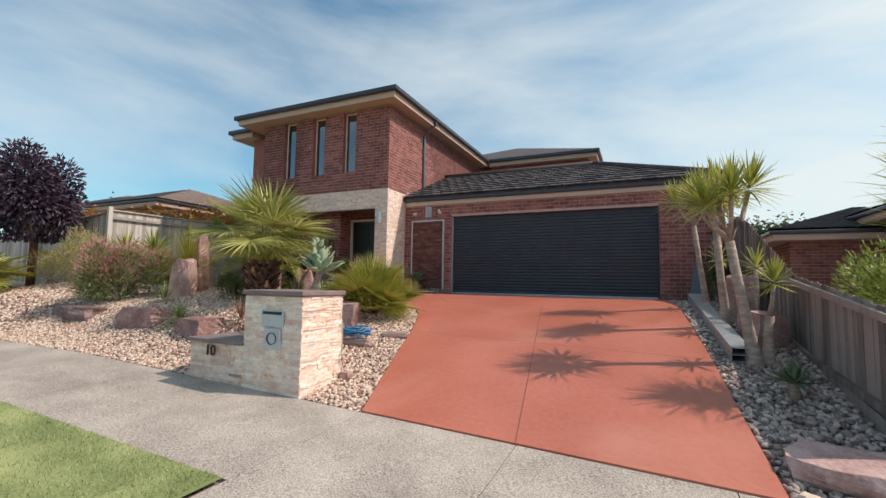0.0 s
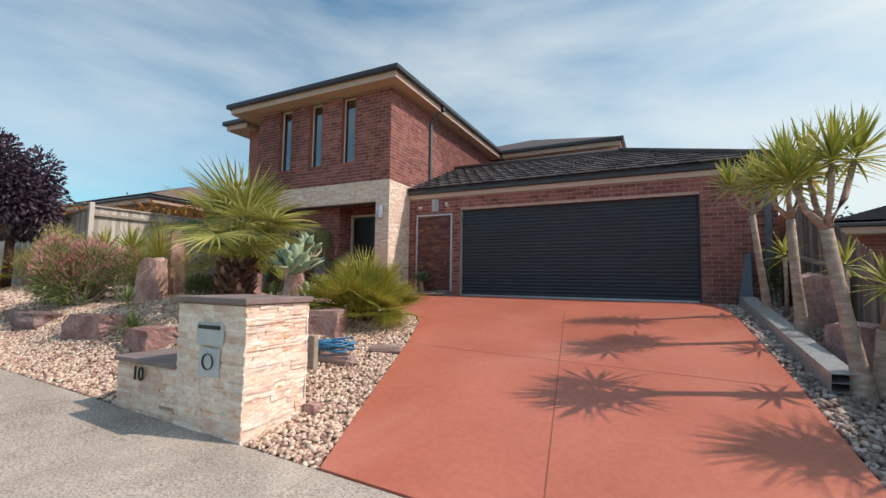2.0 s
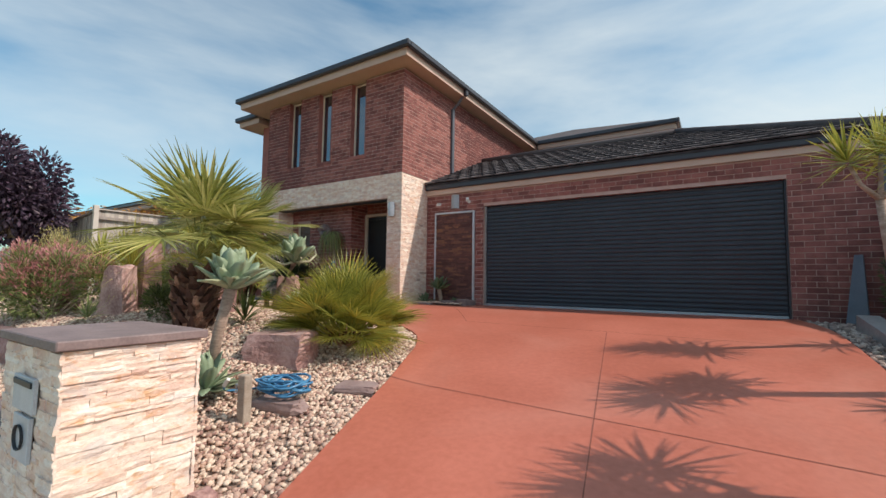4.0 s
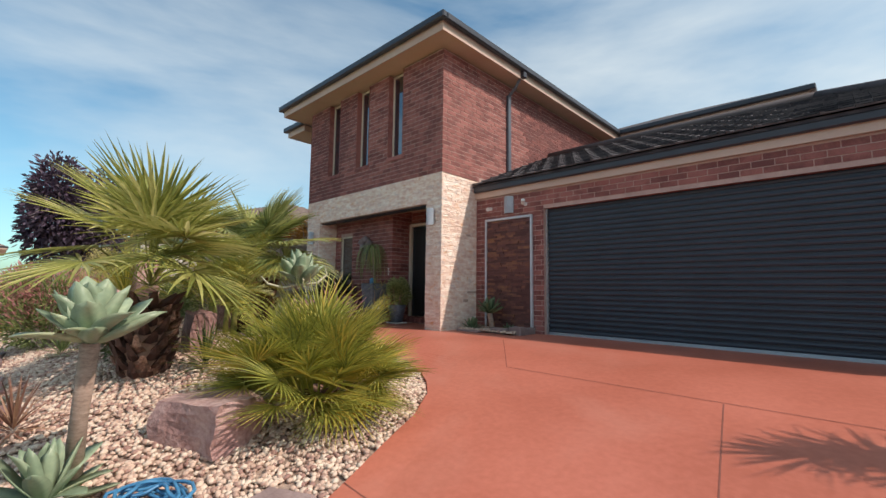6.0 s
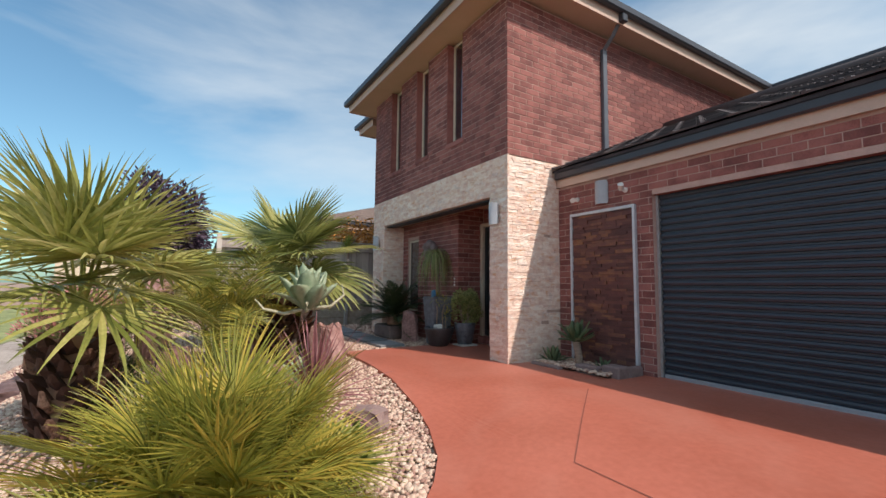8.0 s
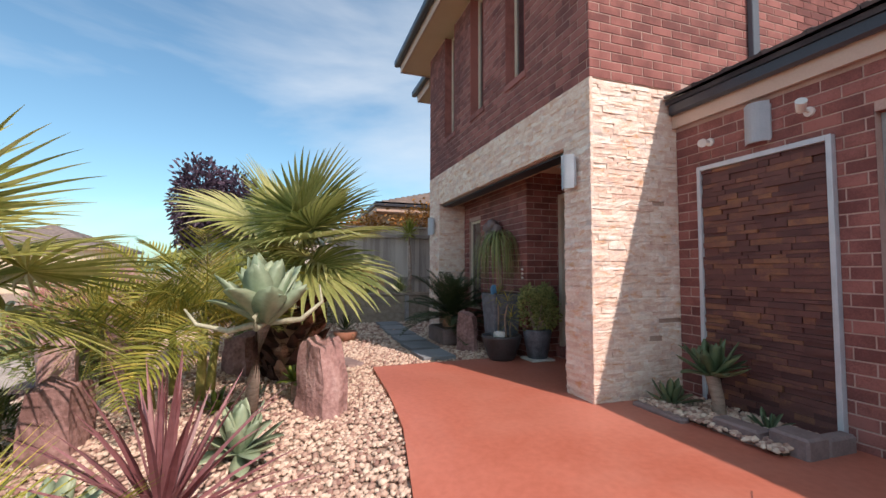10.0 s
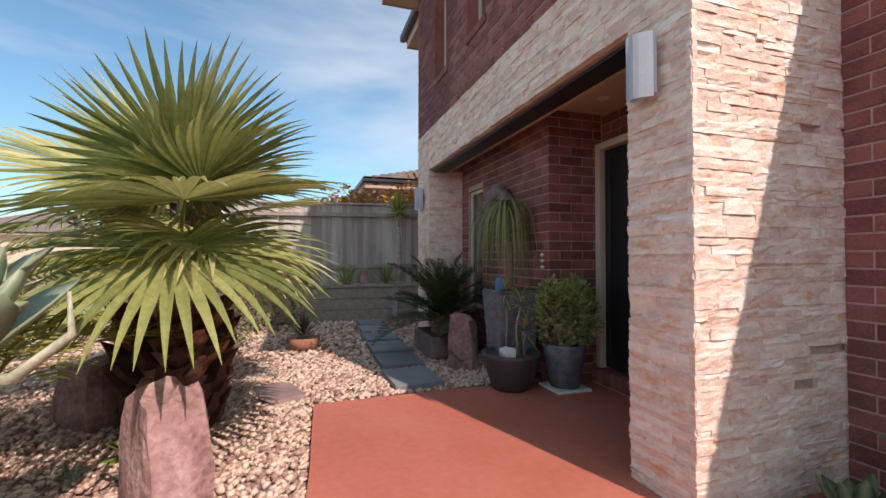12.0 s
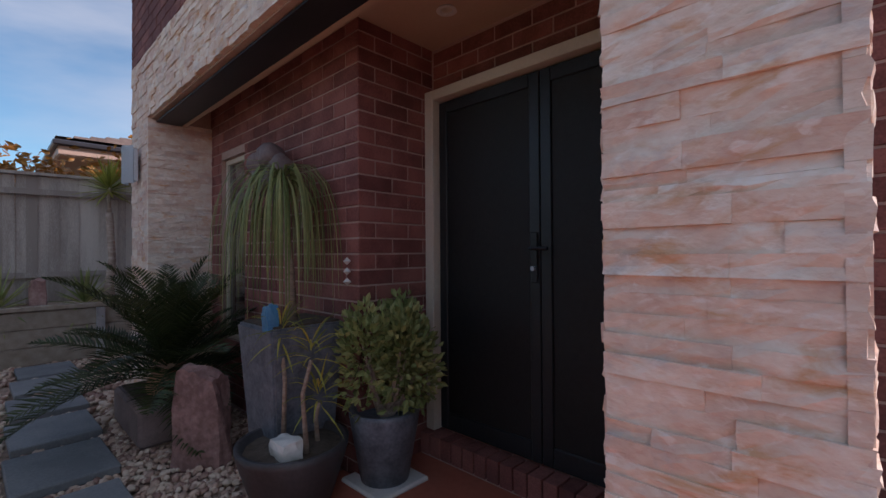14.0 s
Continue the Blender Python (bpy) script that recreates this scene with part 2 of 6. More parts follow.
def lathe(profile, sides=24, centre=(0, 0, 0)):
    """A turned shape from (radius, height) pairs."""
    bm = bmesh.new()
    rings = [[bm.verts.new((centre[0] + max(r, 0.0005) * math.cos(k * math.tau / sides), centre[1] + max(r, 0.0005) * math.sin(k * math.tau / sides), centre[2] + z)) for k in range(sides)] for r, z in profile]
    for r1, r2 in zip(rings, rings[1:]):
        for k in range(sides):
            bm.faces.new((r1[k], r1[(k + 1) % sides], r2[(k + 1) % sides], r2[k]))
    return bm


def smoothstep(a, b, v):
    t = min(1.0, max(0.0, (v - a) / (b - a)))
    return t * t * (3 - 2 * t)


def height(x, y):
    """The ground's height: level by the house, falling to the footpath, a little mounded in the garden."""
    d = 8.1 - 1.0 * smoothstep(3.5, 6.5, -x) * smoothstep(3.0, 6.0, y) - y
    s = (d + math.sqrt(d * d + 0.2)) / 2
    z = -0.155 * s if y > 2.3 else -0.155 * 5.808 - 0.02 * (2.3 - max(y, -9.0))
    z -= 0.035 * (min(max(x, -6.0), 4.0) + 2) * (1 - smoothstep(3, 8, y))
    z += 0.33 * smoothstep(1.8, 4.6, -x) * smoothstep(2.5, 4.2, y) * (1 - smoothstep(5.2, 6.9, y))
    return z


# ---- ground ----
def spaced(values):
    out = []
    for a, b, n in values:
        out += [a + (b - a) * i / n for i in range(n)]
    return out + [values[-1][1]]


def sheet(name, xs, ys, z_of, material, kind="structure", label=""):
    verts = [(x, y, z_of(x, y)) for y in ys for x in xs]
    w = len(xs)
    faces = [(j * w + i, j * w + i + 1, (j + 1) * w + i + 1, (j + 1) * w + i) for j in range(len(ys) - 1) for i in range(w - 1)]
    return pydata(name, verts, faces, material, None, kind, label, True)


def ground_z(x, y):
    z = height(x, y) - 0.03
    if -7.4 < x < -5.1 and y > 7.3:
        z = min(z, -0.06)
    if y > 9.5 and x > -12:
        z = -0.05
    return z


sheet("ground", spaced([(-1500, -60, 6), (-60, -14, 12), (-14, 4, 72), (4, 40, 10), (40, 1500, 6)]),
      spaced([(-1500, -60, 6), (-60, -10, 10), (-10, 2, 12), (2, 10, 40), (10, 40, 10), (40, 1500, 6)]), ground_z, M["gravel_bed"])


def drive_left(y):
    pts = ((2.3, -1.25), (3.87, -1.82), (5.0, -2.2), (5.9, -2.55), (6.33, -2.84), (6.6, -3.13), (6.8, -3.42), (7.0, -3.9), (7.14, -4.4), (7.3, -5.3), (7.38, -6.3), (7.41, -7.28), (9.44, -7.3))
    if y <= pts[0][0]:
        return pts[0][1]
    for (a, xa), (b, xb) in zip(pts, pts[1:]):
        if y <= b:
            return xa + (xb - xa) * (y - a) / (b - a)
    return -7.3


def drive_right(y):
    return 1.93 - 0.033 * (y - 2.4) - 0.03 * max(0, y - 5)


def pad_z(x, y):
    return height(x, y) + 0.012 if y < 9.3 else 0.002


def slab(name, ys, left, right, z_of, material, cols=14, thick=0.11):
    verts, faces = [], []
    for y in ys:
        a, b = left(y), right(y)
        for i in range(cols + 1):
            x = a + (b - a) * i / cols
            verts.append((x, y, z_of(x, y)))
    w, n = cols + 1, len(verts)
    for j in range(len(ys) - 1):
        for i in range(cols):
            faces.append((j * w + i, j * w + i + 1, (j + 1) * w + i + 1, (j + 1) * w + i))
    verts += [(x, y, z - thick) for x, y, z in verts]
    rim = [i for i in range(w)] + [j * w + w - 1 for j in range(1, len(ys))] + [(len(ys) - 1) * w + i for i in range(w - 2, -1, -1)] + [j * w for j in range(len(ys) - 2, 0, -1)]
    for a, b in zip(rim, rim[1:] + rim[:1]):
        faces.append((a, a + n, b + n, b))
    return pydata(name, verts, faces, material, None, "structure", "", False)


drive = slab("driveway", spaced([(2.385, 6.2, 30), (6.2, 7.42, 50), (7.42, 9.5, 16), (9.5, 10.3, 4)]), drive_left, drive_right, pad_z, M["concrete_red"])


def joint(name, a, b, z_of, width=0.007):
    n = 24
    d = (Vector(b) - Vector(a)).normalized()
    s = Vector((-d.y, d.x)) * width / 2
    verts, faces = [], []
    for i in range(n + 1):
        p = Vector(a).lerp(Vector(b), i / n)
        for q in (p - s, p + s):
            verts.append((q.x, q.y, z_of(q.x, q.y) + 0.004))
    for i in range(n):
        faces.append((2 * i, 2 * i + 1, 2 * i + 3, 2 * i + 2))
    return pydata(name, verts, faces, M["joint"], drive, "", "dark saw-cut joint")


joint("joint", (0.18, 2.39), (-0.66, 7.35), pad_z)
joint("joint", (-2.2, 5.0), (1.75, 5.0), pad_z)
joint("joint", (-2.7, 7.4), (1.6, 7.35), pad_z)
joint("joint", (-2.7, 7.4), (-3.73, 8.76), pad_z)


def path_z(x, y):
    return height(x, y) + 0.0


path = thing("footpath", "", "", kind="structure")
for i, x0 in enumerate([-1.27 + 1.46 * k for k in range(-18, 7)]):
    verts, faces = [], []
    y0, y1 = (0.93, 2.375) if x0 < -1.3 or x0 > 3.2 else (-4.6, 2.375)
    nx, ny = 3, 3 if y0 > 0 else 12
    for dz in (0.0, -0.08):
        for j in range(ny + 1):
            for k in range(nx + 1):
                x, y = x0 + 0.004 + (1.452) * k / nx, y0 + (y1 - y0) * j / ny
                verts.append((x, y, path_z(x, y) + dz))
    w, n = nx + 1, (nx + 1) * (ny + 1)
    for j in range(ny):
        for k in range(nx):
            faces.append((j * w + k, j * w + k + 1, (j + 1) * w + k + 1, (j + 1) * w + k))
    rim = list(range(w)) + [j * w + w - 1 for j in range(1, ny + 1)] + [ny * w + k for k in range(w - 2, -1, -1)] + [j * w for j in range(ny - 1, 0, -1)]
    for a, b in zip(rim, rim[1:] + rim[:1]):
        faces.append((a, a + n, b + n, b))
    pydata("slab", verts, faces, M["concrete"], path)
sheet("lawn", spaced([(-60, -12, 10), (-12, -1.29, 40)]), spaced([(-4.6, -1, 6), (-1, 0.92, 20)]), lambda x, y: path_z(x, y) + 0.012, M["grass"])
sheet("road", spaced([(-120, 120, 24)]), spaced([(-12, -4.62, 4)]), lambda x, y: path_z(x, y) - 0.1, M["asphalt"])


# ---- brickwork ----
def pieces(name, material, parent, rects, thick_of, near, limit=300, rough=False):
    """Small blocks proud of a wall: rects are (origin, along, up, out, width, height); the nearest become parts, the rest one mesh."""
    near_v = Vector(near)
    rects = sorted(rects, key=lambda r: (Vector(r[0]) - near_v).length)
    shared = {}
    verts, faces = [], []
    for k, (o, u, v, w, a, b) in enumerate(rects):
        d = thick_of(k)
        if k < limit:
            key = (round(a, 2), round(b, 3), round(d, 3), tuple(round(c, 2) for c in u))
            if rough:
                key += (k % 4,)
            if key not in shared:
                U, V, W = Vector(u), Vector(v), Vector(w)
                if rough:
                    nx = max(2, min(6, round(a / 0.045)))
                    rr = random.Random(k)
                    vs, fs = [], []
                    for j in range(3):
                        lift = rr.uniform(-0.003, 0.003)
                        for i in range(nx + 1):
                            end = i in (0, nx)
                            vs.append((a * i / nx + (0 if end else rr.uniform(-0.008, 0.008)), b * (0.0, 0.5 + rr.uniform(-0.15, 0.15), 1.0)[j], d + lift + rr.uniform(-0.004, 0.003) - (0.002 if end else 0)))
                    m = nx + 1
                    for j in range(2):
                        fs += [(j * m + i, j * m + i + 1, (j + 1) * m + i + 1, (j + 1) * m + i) for i in range(nx)]
                    rim = list(range(m)) + [2 * m - 1] + list(range(3 * m - 1, 2 * m - 1, -1)) + [m]
                    q = len(vs)
                    vs += [(vs[r][0], vs[r][1], 0) for r in rim]
                    fs += [(rim[i], q + i, q + (i + 1) % len(rim), rim[(i + 1) % len(rim)]) for i in range(len(rim))]
                else:
                    c = 0.003
                    vs = [(0, 0, 0), (a, 0, 0), (a, b, 0), (0, b, 0), (0, 0, d - c), (a, 0, d - c), (a, b, d - c), (0, b, d - c), (c, c, d), (a - c, c, d), (a - c, b - c, d), (c, b - c, d)]
                    fs = [(0, 1, 5, 4), (1, 2, 6, 5), (2, 3, 7, 6), (3, 0, 4, 7), (4, 5, 9, 8), (5, 6, 10, 9), (6, 7, 11, 10), (7, 4, 8, 11), (8, 9, 10, 11)]
                me = bpy.data.meshes.new(name)
                me.from_pydata([tuple(U * p[0] + V * p[1] + W * p[2]) for p in vs], [], fs)
                me.materials.append(material)
                shared[key] = me
            ob = new(name, shared[key])
            ob.location = o
            ob.parent = parent
        else:
            O, U, V, W = Vector(o), Vector(u), Vector(v), Vector(w)
            i = len(verts)
            for p in ((0, 0, 0), (a, 0, 0), (a, b, 0), (0, b, 0), (0, 0, d), (a, 0, d), (a, b, d), (0, b, d)):
                verts.append(O + U * p[0] + V * p[1] + W * p[2])
            faces += [(i, i + 1, i + 5, i + 4), (i + 1, i + 2, i + 6, i + 5), (i + 2, i + 3, i + 7, i + 6), (i + 3, i, i + 4, i + 7), (i + 4, i + 5, i + 6, i + 7)]
    if verts:
        pydata(name + "_work", verts, faces, material, parent, "stuff")


def clear_spans(a, b, z0, z1, holes):
    """The stretches of a course between a and b that miss the holes."""
    spans = [(a, b)]
    for h0, h1, hz0, hz1 in holes:
        if z1 > hz0 + 0.01 and z0 < hz1 - 0.01:
            out = []
            for s, e in spans:
                if h1 <= s or h0 >= e:
                    out.append((s, e))
                    continue
                if h0 > s:
                    out.append((s, h0))
                if h1 < e:
                    out.append((h1, e))
            spans = out
    return spans


def brick_rects(axis, at, a, b, z0, z1, out, holes=()):
    """Stretcher-bond bricks on a face: axis the direction it runs, at its place, out which way it faces."""
    rects = []
    course, j = 0.086, 0
    z = z0
    while z + 0.03 < z1:
        h = min(0.076, z1 - z)
        for s, e in clear_spans(a, b, z, z + h, holes):
            x = a - (0.12 if j % 2 else 0.0)
            while x < e:
                p, q = max(x, s), min(x + 0.230, e)
                if q - p > 0.02:
                    if axis == "x":
                        rects.append(((p, at, z), (1, 0, 0), (0, 0, 1), (0, out, 0), q - p, h))
                    else:
                        rects.append(((at, p, z), (0, 1, 0), (0, 0, 1), (out, 0, 0), q - p, h))
                x += 0.240
        z += course
        j += 1
    return rects


def stone_rects(axis, at, a, b, z0, z1, out, rng, holes=()):
    rects = []
    z = z0
    while z < z1 - 0.01:
        h = min(rng.choice((0.026, 0.034, 0.042, 0.042, 0.052)), z1 - z)
        for s, e in clear_spans(a, b, z, z + h, holes):
            x = s
            while x < e - 0.005:
                w = rng.uniform(0.07, 0.30)
                if e - x - w < 0.08:
                    w = e - x
                if axis == "x":
                    rects.append(((x, at, z), (1, 0, 0), (0, 0, 1), (0, out, 0), w - 0.0003, h - 0.0003))
                else:
                    rects.append(((at, x, z), (0, 1, 0), (0, 0, 1), (out, 0, 0), w - 0.0006, h - 0.0006))
                x += w
        z += h
    return rects


def wall(name, boxes, material):
    bm = bmesh.new()
    for b in boxes:
        box(*b, bm=bm)
    return part(name, bm, material, None, kind="structure")


XL, XR, YF, YG = -9.92, -5.2, 8.94, 9.92
ZS, ZB, ZT = 2.86, 2.31, 5.20
g = 0.006
WINS = [(-9.05, -8.58), (-7.90, -7.45), (-6.78, -6.32)]
WZ0, WZ1 = 3.41, 5.20
# upper storey front, with three tall narrow openings
xs = [XL + g, WINS[0][0], WINS[0][1], WINS[1][0], WINS[1][1], WINS[2][0], WINS[2][1], XR - g]
bx = [(xs[i], xs[i + 1], YF + g, YF + 0.24, ZS, ZT) for i in (0, 2, 4, 6)]
bx += [(a, b, YF + g, YF + 0.24, ZS, WZ0) for a, b in WINS]
upper_front = wall("wall_upper_front", bx, M["mortar"])
upper_side = wall("wall_upper_side", [(XR - 0.24, XR - g, YF + 0.24, 17.0, ZS, ZT), (XR - 0.24, XR - g, 10.06, 17.0, 0, ZS)], M["mortar"])
wall("wall_left_side", [(XL + g, XL + 0.24, YF + 0.24, 17.0, 0, ZT)], M["brick"])
garage_wall = wall("wall_garage", [(XR, -3.72, YG + g, 10.16, -0.05, 2.60), (-3.72, 1.46, YG + g, 10.16, 2.14, 2.60), (1.46, 2.7 - g, YG + g, 10.16, -0.2, 2.60)], M["mortar"])
wall("wall_garage_side", [(2.46, 2.69, 10.16, 16.5, -0.2, 2.44)], M["brick"])
wall("wall_back_wing", [(XR - 0.1, -0.75, 16.45, 16.7, 2.4, ZT), (-0.99, -0.75, 16.7, 24, 2.4, ZT)], M["brick"])
wall("wall_left_wing", [(-11.12, XL, 9.6, 9.8, 0, ZT - 0.11), (-11.12, XL, 9.81, 17, 0, ZT - 0.11)], M["brick"])
stone_front = wall("wall_stone", [(XR - 0.385, XR - 0.03, YF + 0.03, 9.34, -0.1, ZS), (XR - 0.24, XR - 0.03, 9.34, 10.06, -0.1, ZS), (XL + 0.03, XL + 0.55, YF + 0.03, 9.44, -0.1, ZS), (XL + 0.55, XR - 0.385, YF + 0.03, 9.18, ZB, ZS)], M["stone_back"])
porch_wall = wall("wall_porch", [(XL + 0.55, -9.13, 9.42 + g, 9.66, -0.05, 2.6), (-9.13, -8.64, 9.42 + g, 9.66, 2.0, 2.6), (-9.13, -8.64, 9.42 + g, 9.66, -0.05, 0.5), (-8.64, -7.14 - g, 9.42 + g, 9.66, -0.05, 2.6),
                                 (-7.38, -7.14 - g, 9.66, 10.05, -0.05, 2.6), (-7.3, -5.44, 9.98 + g, 10.2, 2.18, 2.6), (-5.52, -5.44, 9.98 + g, 10.2, 0, 2.18)], M["mortar"])
wall("ceiling_porch", [(XL + 0.5, XR - 0.24, 9.18, 10.2, 2.47, 2.55)], M["soffit"])
wall("porch_beam", [(XL + 0.55, XR - 0.385, 9.0, 9.18, 2.285, 2.298)], M["dark_frame"])
wall("porch_bulkhead", [(XL + 0.55, XR - 0.385, 9.182, 9.215, 2.285, 2.47)], M["soffit"])
wall("floor_upper", [(XL + 0.24, XR - 0.24, 9.3, 17.0, 2.6, 2.82)], M["render"])


# ---- eaves, gutters, roofs ----
def eave(name, x0, x1, y0, y1, z):
    """Soffit, fascia and gutter round a block."""
    t = thing(name, "", "", kind="structure")
    bm = bmesh.new()
    box(x0, x1, y0, y1, z, z + 0.015, bm=bm)
    part("soffit", bm, M["soffit"], t)
    bm = bmesh.new()
    for b in ((x0 - 0.02, x1 + 0.02, y0 - 0.02, y0), (x0 - 0.02, x0, y0, y1), (x1, x1 + 0.02, y0, y1)):
        box(*b, z - 0.02, z + 0.16, bm=bm)
    part("fascia", bm, M["fascia"], t)
    bm = bmesh.new()
    for b in ((x0 - 0.13, x1 + 0.13, y0 - 0.13, y0 - 0.022), (x0 - 0.13, x0 - 0.022, y0 - 0.02, y1), (x1 + 0.022, x1 + 0.13, y0 - 0.02, y1)):
        box(*b, z + 0.13, z + 0.265, bevel=0.02, bm=bm)
    part("gutter", bm, M["gutter"], t)
    return t


eave("eave_main", -10.62, -4.84, 8.54, 16.2, ZT + 0.03)
eave("eave_left_wing", -11.68, -10.78, 9.20, 17, ZT - 0.10)
eave("eave_back_wing", -4.72, -0.45, 16.1, 17.5, ZT + 0.03)


def hip_roof(name, x0, x1, y0, y1, z, pitch):
    k = math.tan(radians(pitch))
    m = min(x1 - x0, y1 - y0) / 2
    if x1 - x0 > y1 - y0:
        a, b = (x0 + m, y0 + m, z + k * m), (x1 - m, y0 + m, z + k * m)
        f = [(0, 1, 5, 4), (1, 2, 5), (2, 3, 4, 5), (3, 0, 4)]
    else:
        a, b = (x0 + m, y0 + m, z + k * m), (x0 + m, y1 - m, z + k * m)
        f = [(0, 1, 4), (1, 2, 5, 4), (2, 3, 5), (3, 0, 4, 5)]
    return pydata(name, [(x0, y0, z), (x1, y0, z), (x1, y1, z), (x0, y1, z), a, b], f, M["tile"], None, "structure")


hip_roof("roof_main", -10.70, -4.76, 8.46, 24.0, ZT + 0.28, 22)
hip_roof("roof_back", -9.0, -0.36, 16.0, 25.0, ZT + 0.28, 22)
hip_roof("roof_left_wing", -11.74, -6.0, 9.15, 20.0, ZT + 0.15, 22)
gt = thing("eave_garage", "", "", kind="structure")
part("fascia", box(XR + 0.002, 2.72, 9.872, 9.900, 2.485, 2.66), M["fascia"], gt)
part("gutter", box(XR + 0.004, 2.78, 9.815, 9.870, 2.595, 2.715, 0.02), M["gutter"], gt)
part("side_gutter", box(2.722, 2.80, 9.90, 16.5, 2.60, 2.735, 0.02), M["gutter"], gt)
part("side_fascia", box(2.70, 2.72, 9.902, 16.5, 2.42, 2.66), M["fascia"], gt)
GP, GY0, GZ0 = math.tan(radians(23)), 9.80, 2.735
RY, RZ = 12.70, 2.735 + 2.90 * math.tan(radians(23))
garage_roof = pydata("roof_garage", [(XR, GY0, GZ0), (2.7, GY0, GZ0), (-0.2, RY, RZ), (XR, RY, RZ), (XR, 15.6, GZ0), (2.7, 15.6, GZ0), (2.7, GY0, GZ0 - 0.04), (XR, GY0, GZ0 - 0.04)],
                     [(0, 1, 2, 3), (3, 2, 5, 4), (1, 5, 2), (0, 7, 6, 1)], M["tile"], None, "structure")

# ---- plant materials ----
def leafmat(name, c1, c2, c3, rough=0.45, trans=0.25, island=0.6, scale=3.0, vary=0.3):
    return mat(name, c1, c2, rough, scale, 30, 0.15, vary=vary, island=island, c3=c3, spread=(0.15, 0.85), bdist=0.003, trans=trans)


M["fan"] = leafmat("fan_palm_leaf", (0.15, 0.18, 0.04), (0.70, 0.63, 0.28), (0.38, 0.39, 0.11), rough=0.32, trans=0.3)
M["fan_b"] = leafmat("fan_palm_leaf_grey", (0.13, 0.17, 0.05), (0.60, 0.57, 0.27), (0.34, 0.37, 0.13), rough=0.35, trans=0.3)
M["clump"] = leafmat("clump_leaf", (0.14, 0.16, 0.03), (0.66, 0.50, 0.10), (0.36, 0.37, 0.07), trans=0.3)
M["feather"] = leafmat("feather_leaf", (0.13, 0.16, 0.03), (0.55, 0.44, 0.10), (0.31, 0.32, 0.06), trans=0.3)
M["cycad"] = leafmat("cycad_leaf", (0.02, 0.035, 0.012), (0.07, 0.10, 0.035), (0.04, 0.06, 0.02))
M["yucca"] = leafmat("yucca_leaf", (0.18, 0.22, 0.04), (0.60, 0.55, 0.14), (0.38, 0.40, 0.08), trans=0.3)
M["agave"] = leafmat("agave_leaf", (0.17, 0.25, 0.16), (0.50, 0.56, 0.34), (0.30, 0.39, 0.26), trans=0.08, scale=5, island=0.25)
M["agave_dark"] = leafmat("agave_leaf_dark", (0.07, 0.12, 0.06), (0.20, 0.26, 0.13), (0.12, 0.18, 0.09), trans=0.08, scale=6, island=0.2)
M["bronze"] = leafmat("bronze_leaf", (0.15, 0.07, 0.05), (0.42, 0.25, 0.15), (0.28, 0.14, 0.10))
M["redcord"] = leafmat("red_cordyline_leaf", (0.22, 0.08, 0.085), (0.58, 0.34, 0.33), (0.38, 0.17, 0.18))
M["plum"] = leafmat("plum_leaf", (0.030, 0.020, 0.034), (0.15, 0.10, 0.15), (0.07, 0.045, 0.075))
M["bushy"] = leafmat("shrub_leaf", (0.12, 0.17, 0.05), (0.46, 0.48, 0.20), (0.27, 0.32, 0.12))
M["pale"] = leafmat("pale_shrub_leaf", (0.22, 0.20, 0.07), (0.62, 0.54, 0.24), (0.44, 0.38, 0.16))
M["pinkleaf"] = leafmat("grevillea_tip", (0.42, 0.16, 0.15), (0.78, 0.42, 0.42), (0.62, 0.28, 0.28))
M["autumn"] = leafmat("autumn_leaf", (0.22, 0.10, 0.02), (0.62, 0.30, 0.06), (0.42, 0.19, 0.04))
M["bright"] = leafmat("bright_shrub_leaf", (0.09, 0.16, 0.02), (0.38, 0.45, 0.08), (0.22, 0.30, 0.05))
M["darkbush"] = leafmat("dark_leaf", (0.03, 0.05, 0.015), (0.14, 0.17, 0.05), (0.07, 0.10, 0.03))
M["fibre"] = mat("palm_fibre", (0.085, 0.038, 0.028), (0.42, 0.23, 0.16), 0.95, 9, 60, 0.9, vary=0.3, island=0.5, c3=(0.13, 0.06, 0.04), bdist=0.01)
M["bark"] = mat("pale_bark", (0.28, 0.19, 0.155), (0.56, 0.44, 0.38), 0.9, 7, 60, 0.6, c3=(0.36, 0.28, 0.23), stretch=(1, 1, 3), bdist=0.008)
M["stalk"] = mat("stalk", (0.22, 0.155, 0.12), (0.42, 0.32, 0.26), 0.9, 12, 60, 0.6, stretch=(1, 1, 4), bdist=0.006)
M["dry_leaf"] = mat("withered_leaf", (0.30, 0.30, 0.20), (0.56, 0.55, 0.42), 0.8, 9, 60, 0.5)
M["petiole"] = mat("petiole", (0.24, 0.25, 0.06), (0.42, 0.36, 0.12), 0.6, 9, 60, 0.2, vary=0.3)
M["pot_dark"] = mat("dark_pot", (0.035, 0.032, 0.035), (0.07, 0.065, 0.07), 0.5, 6, 60, 0.2)
M["pot_grey"] = mat("glazed_grey_pot", (0.07, 0.085, 0.11), (0.19, 0.21, 0.25), 0.45, 14, 60, 0.4)
M["terracotta"] = mat("terracotta", (0.30, 0.12, 0.07), (0.44, 0.21, 0.14), 0.85, 6, 60, 0.3)
M["timber"] = mat("grey_sleeper", (0.26, 0.21, 0.17), (0.42, 0.36, 0.30), 0.9, 4, 60, 0.5, stretch=(0.5, 3, 3))
M["hose"] = mat("blue_hose", (0.035, 0.17, 0.34), (0.06, 0.26, 0.46), 0.4, 9, 60, 0.05)
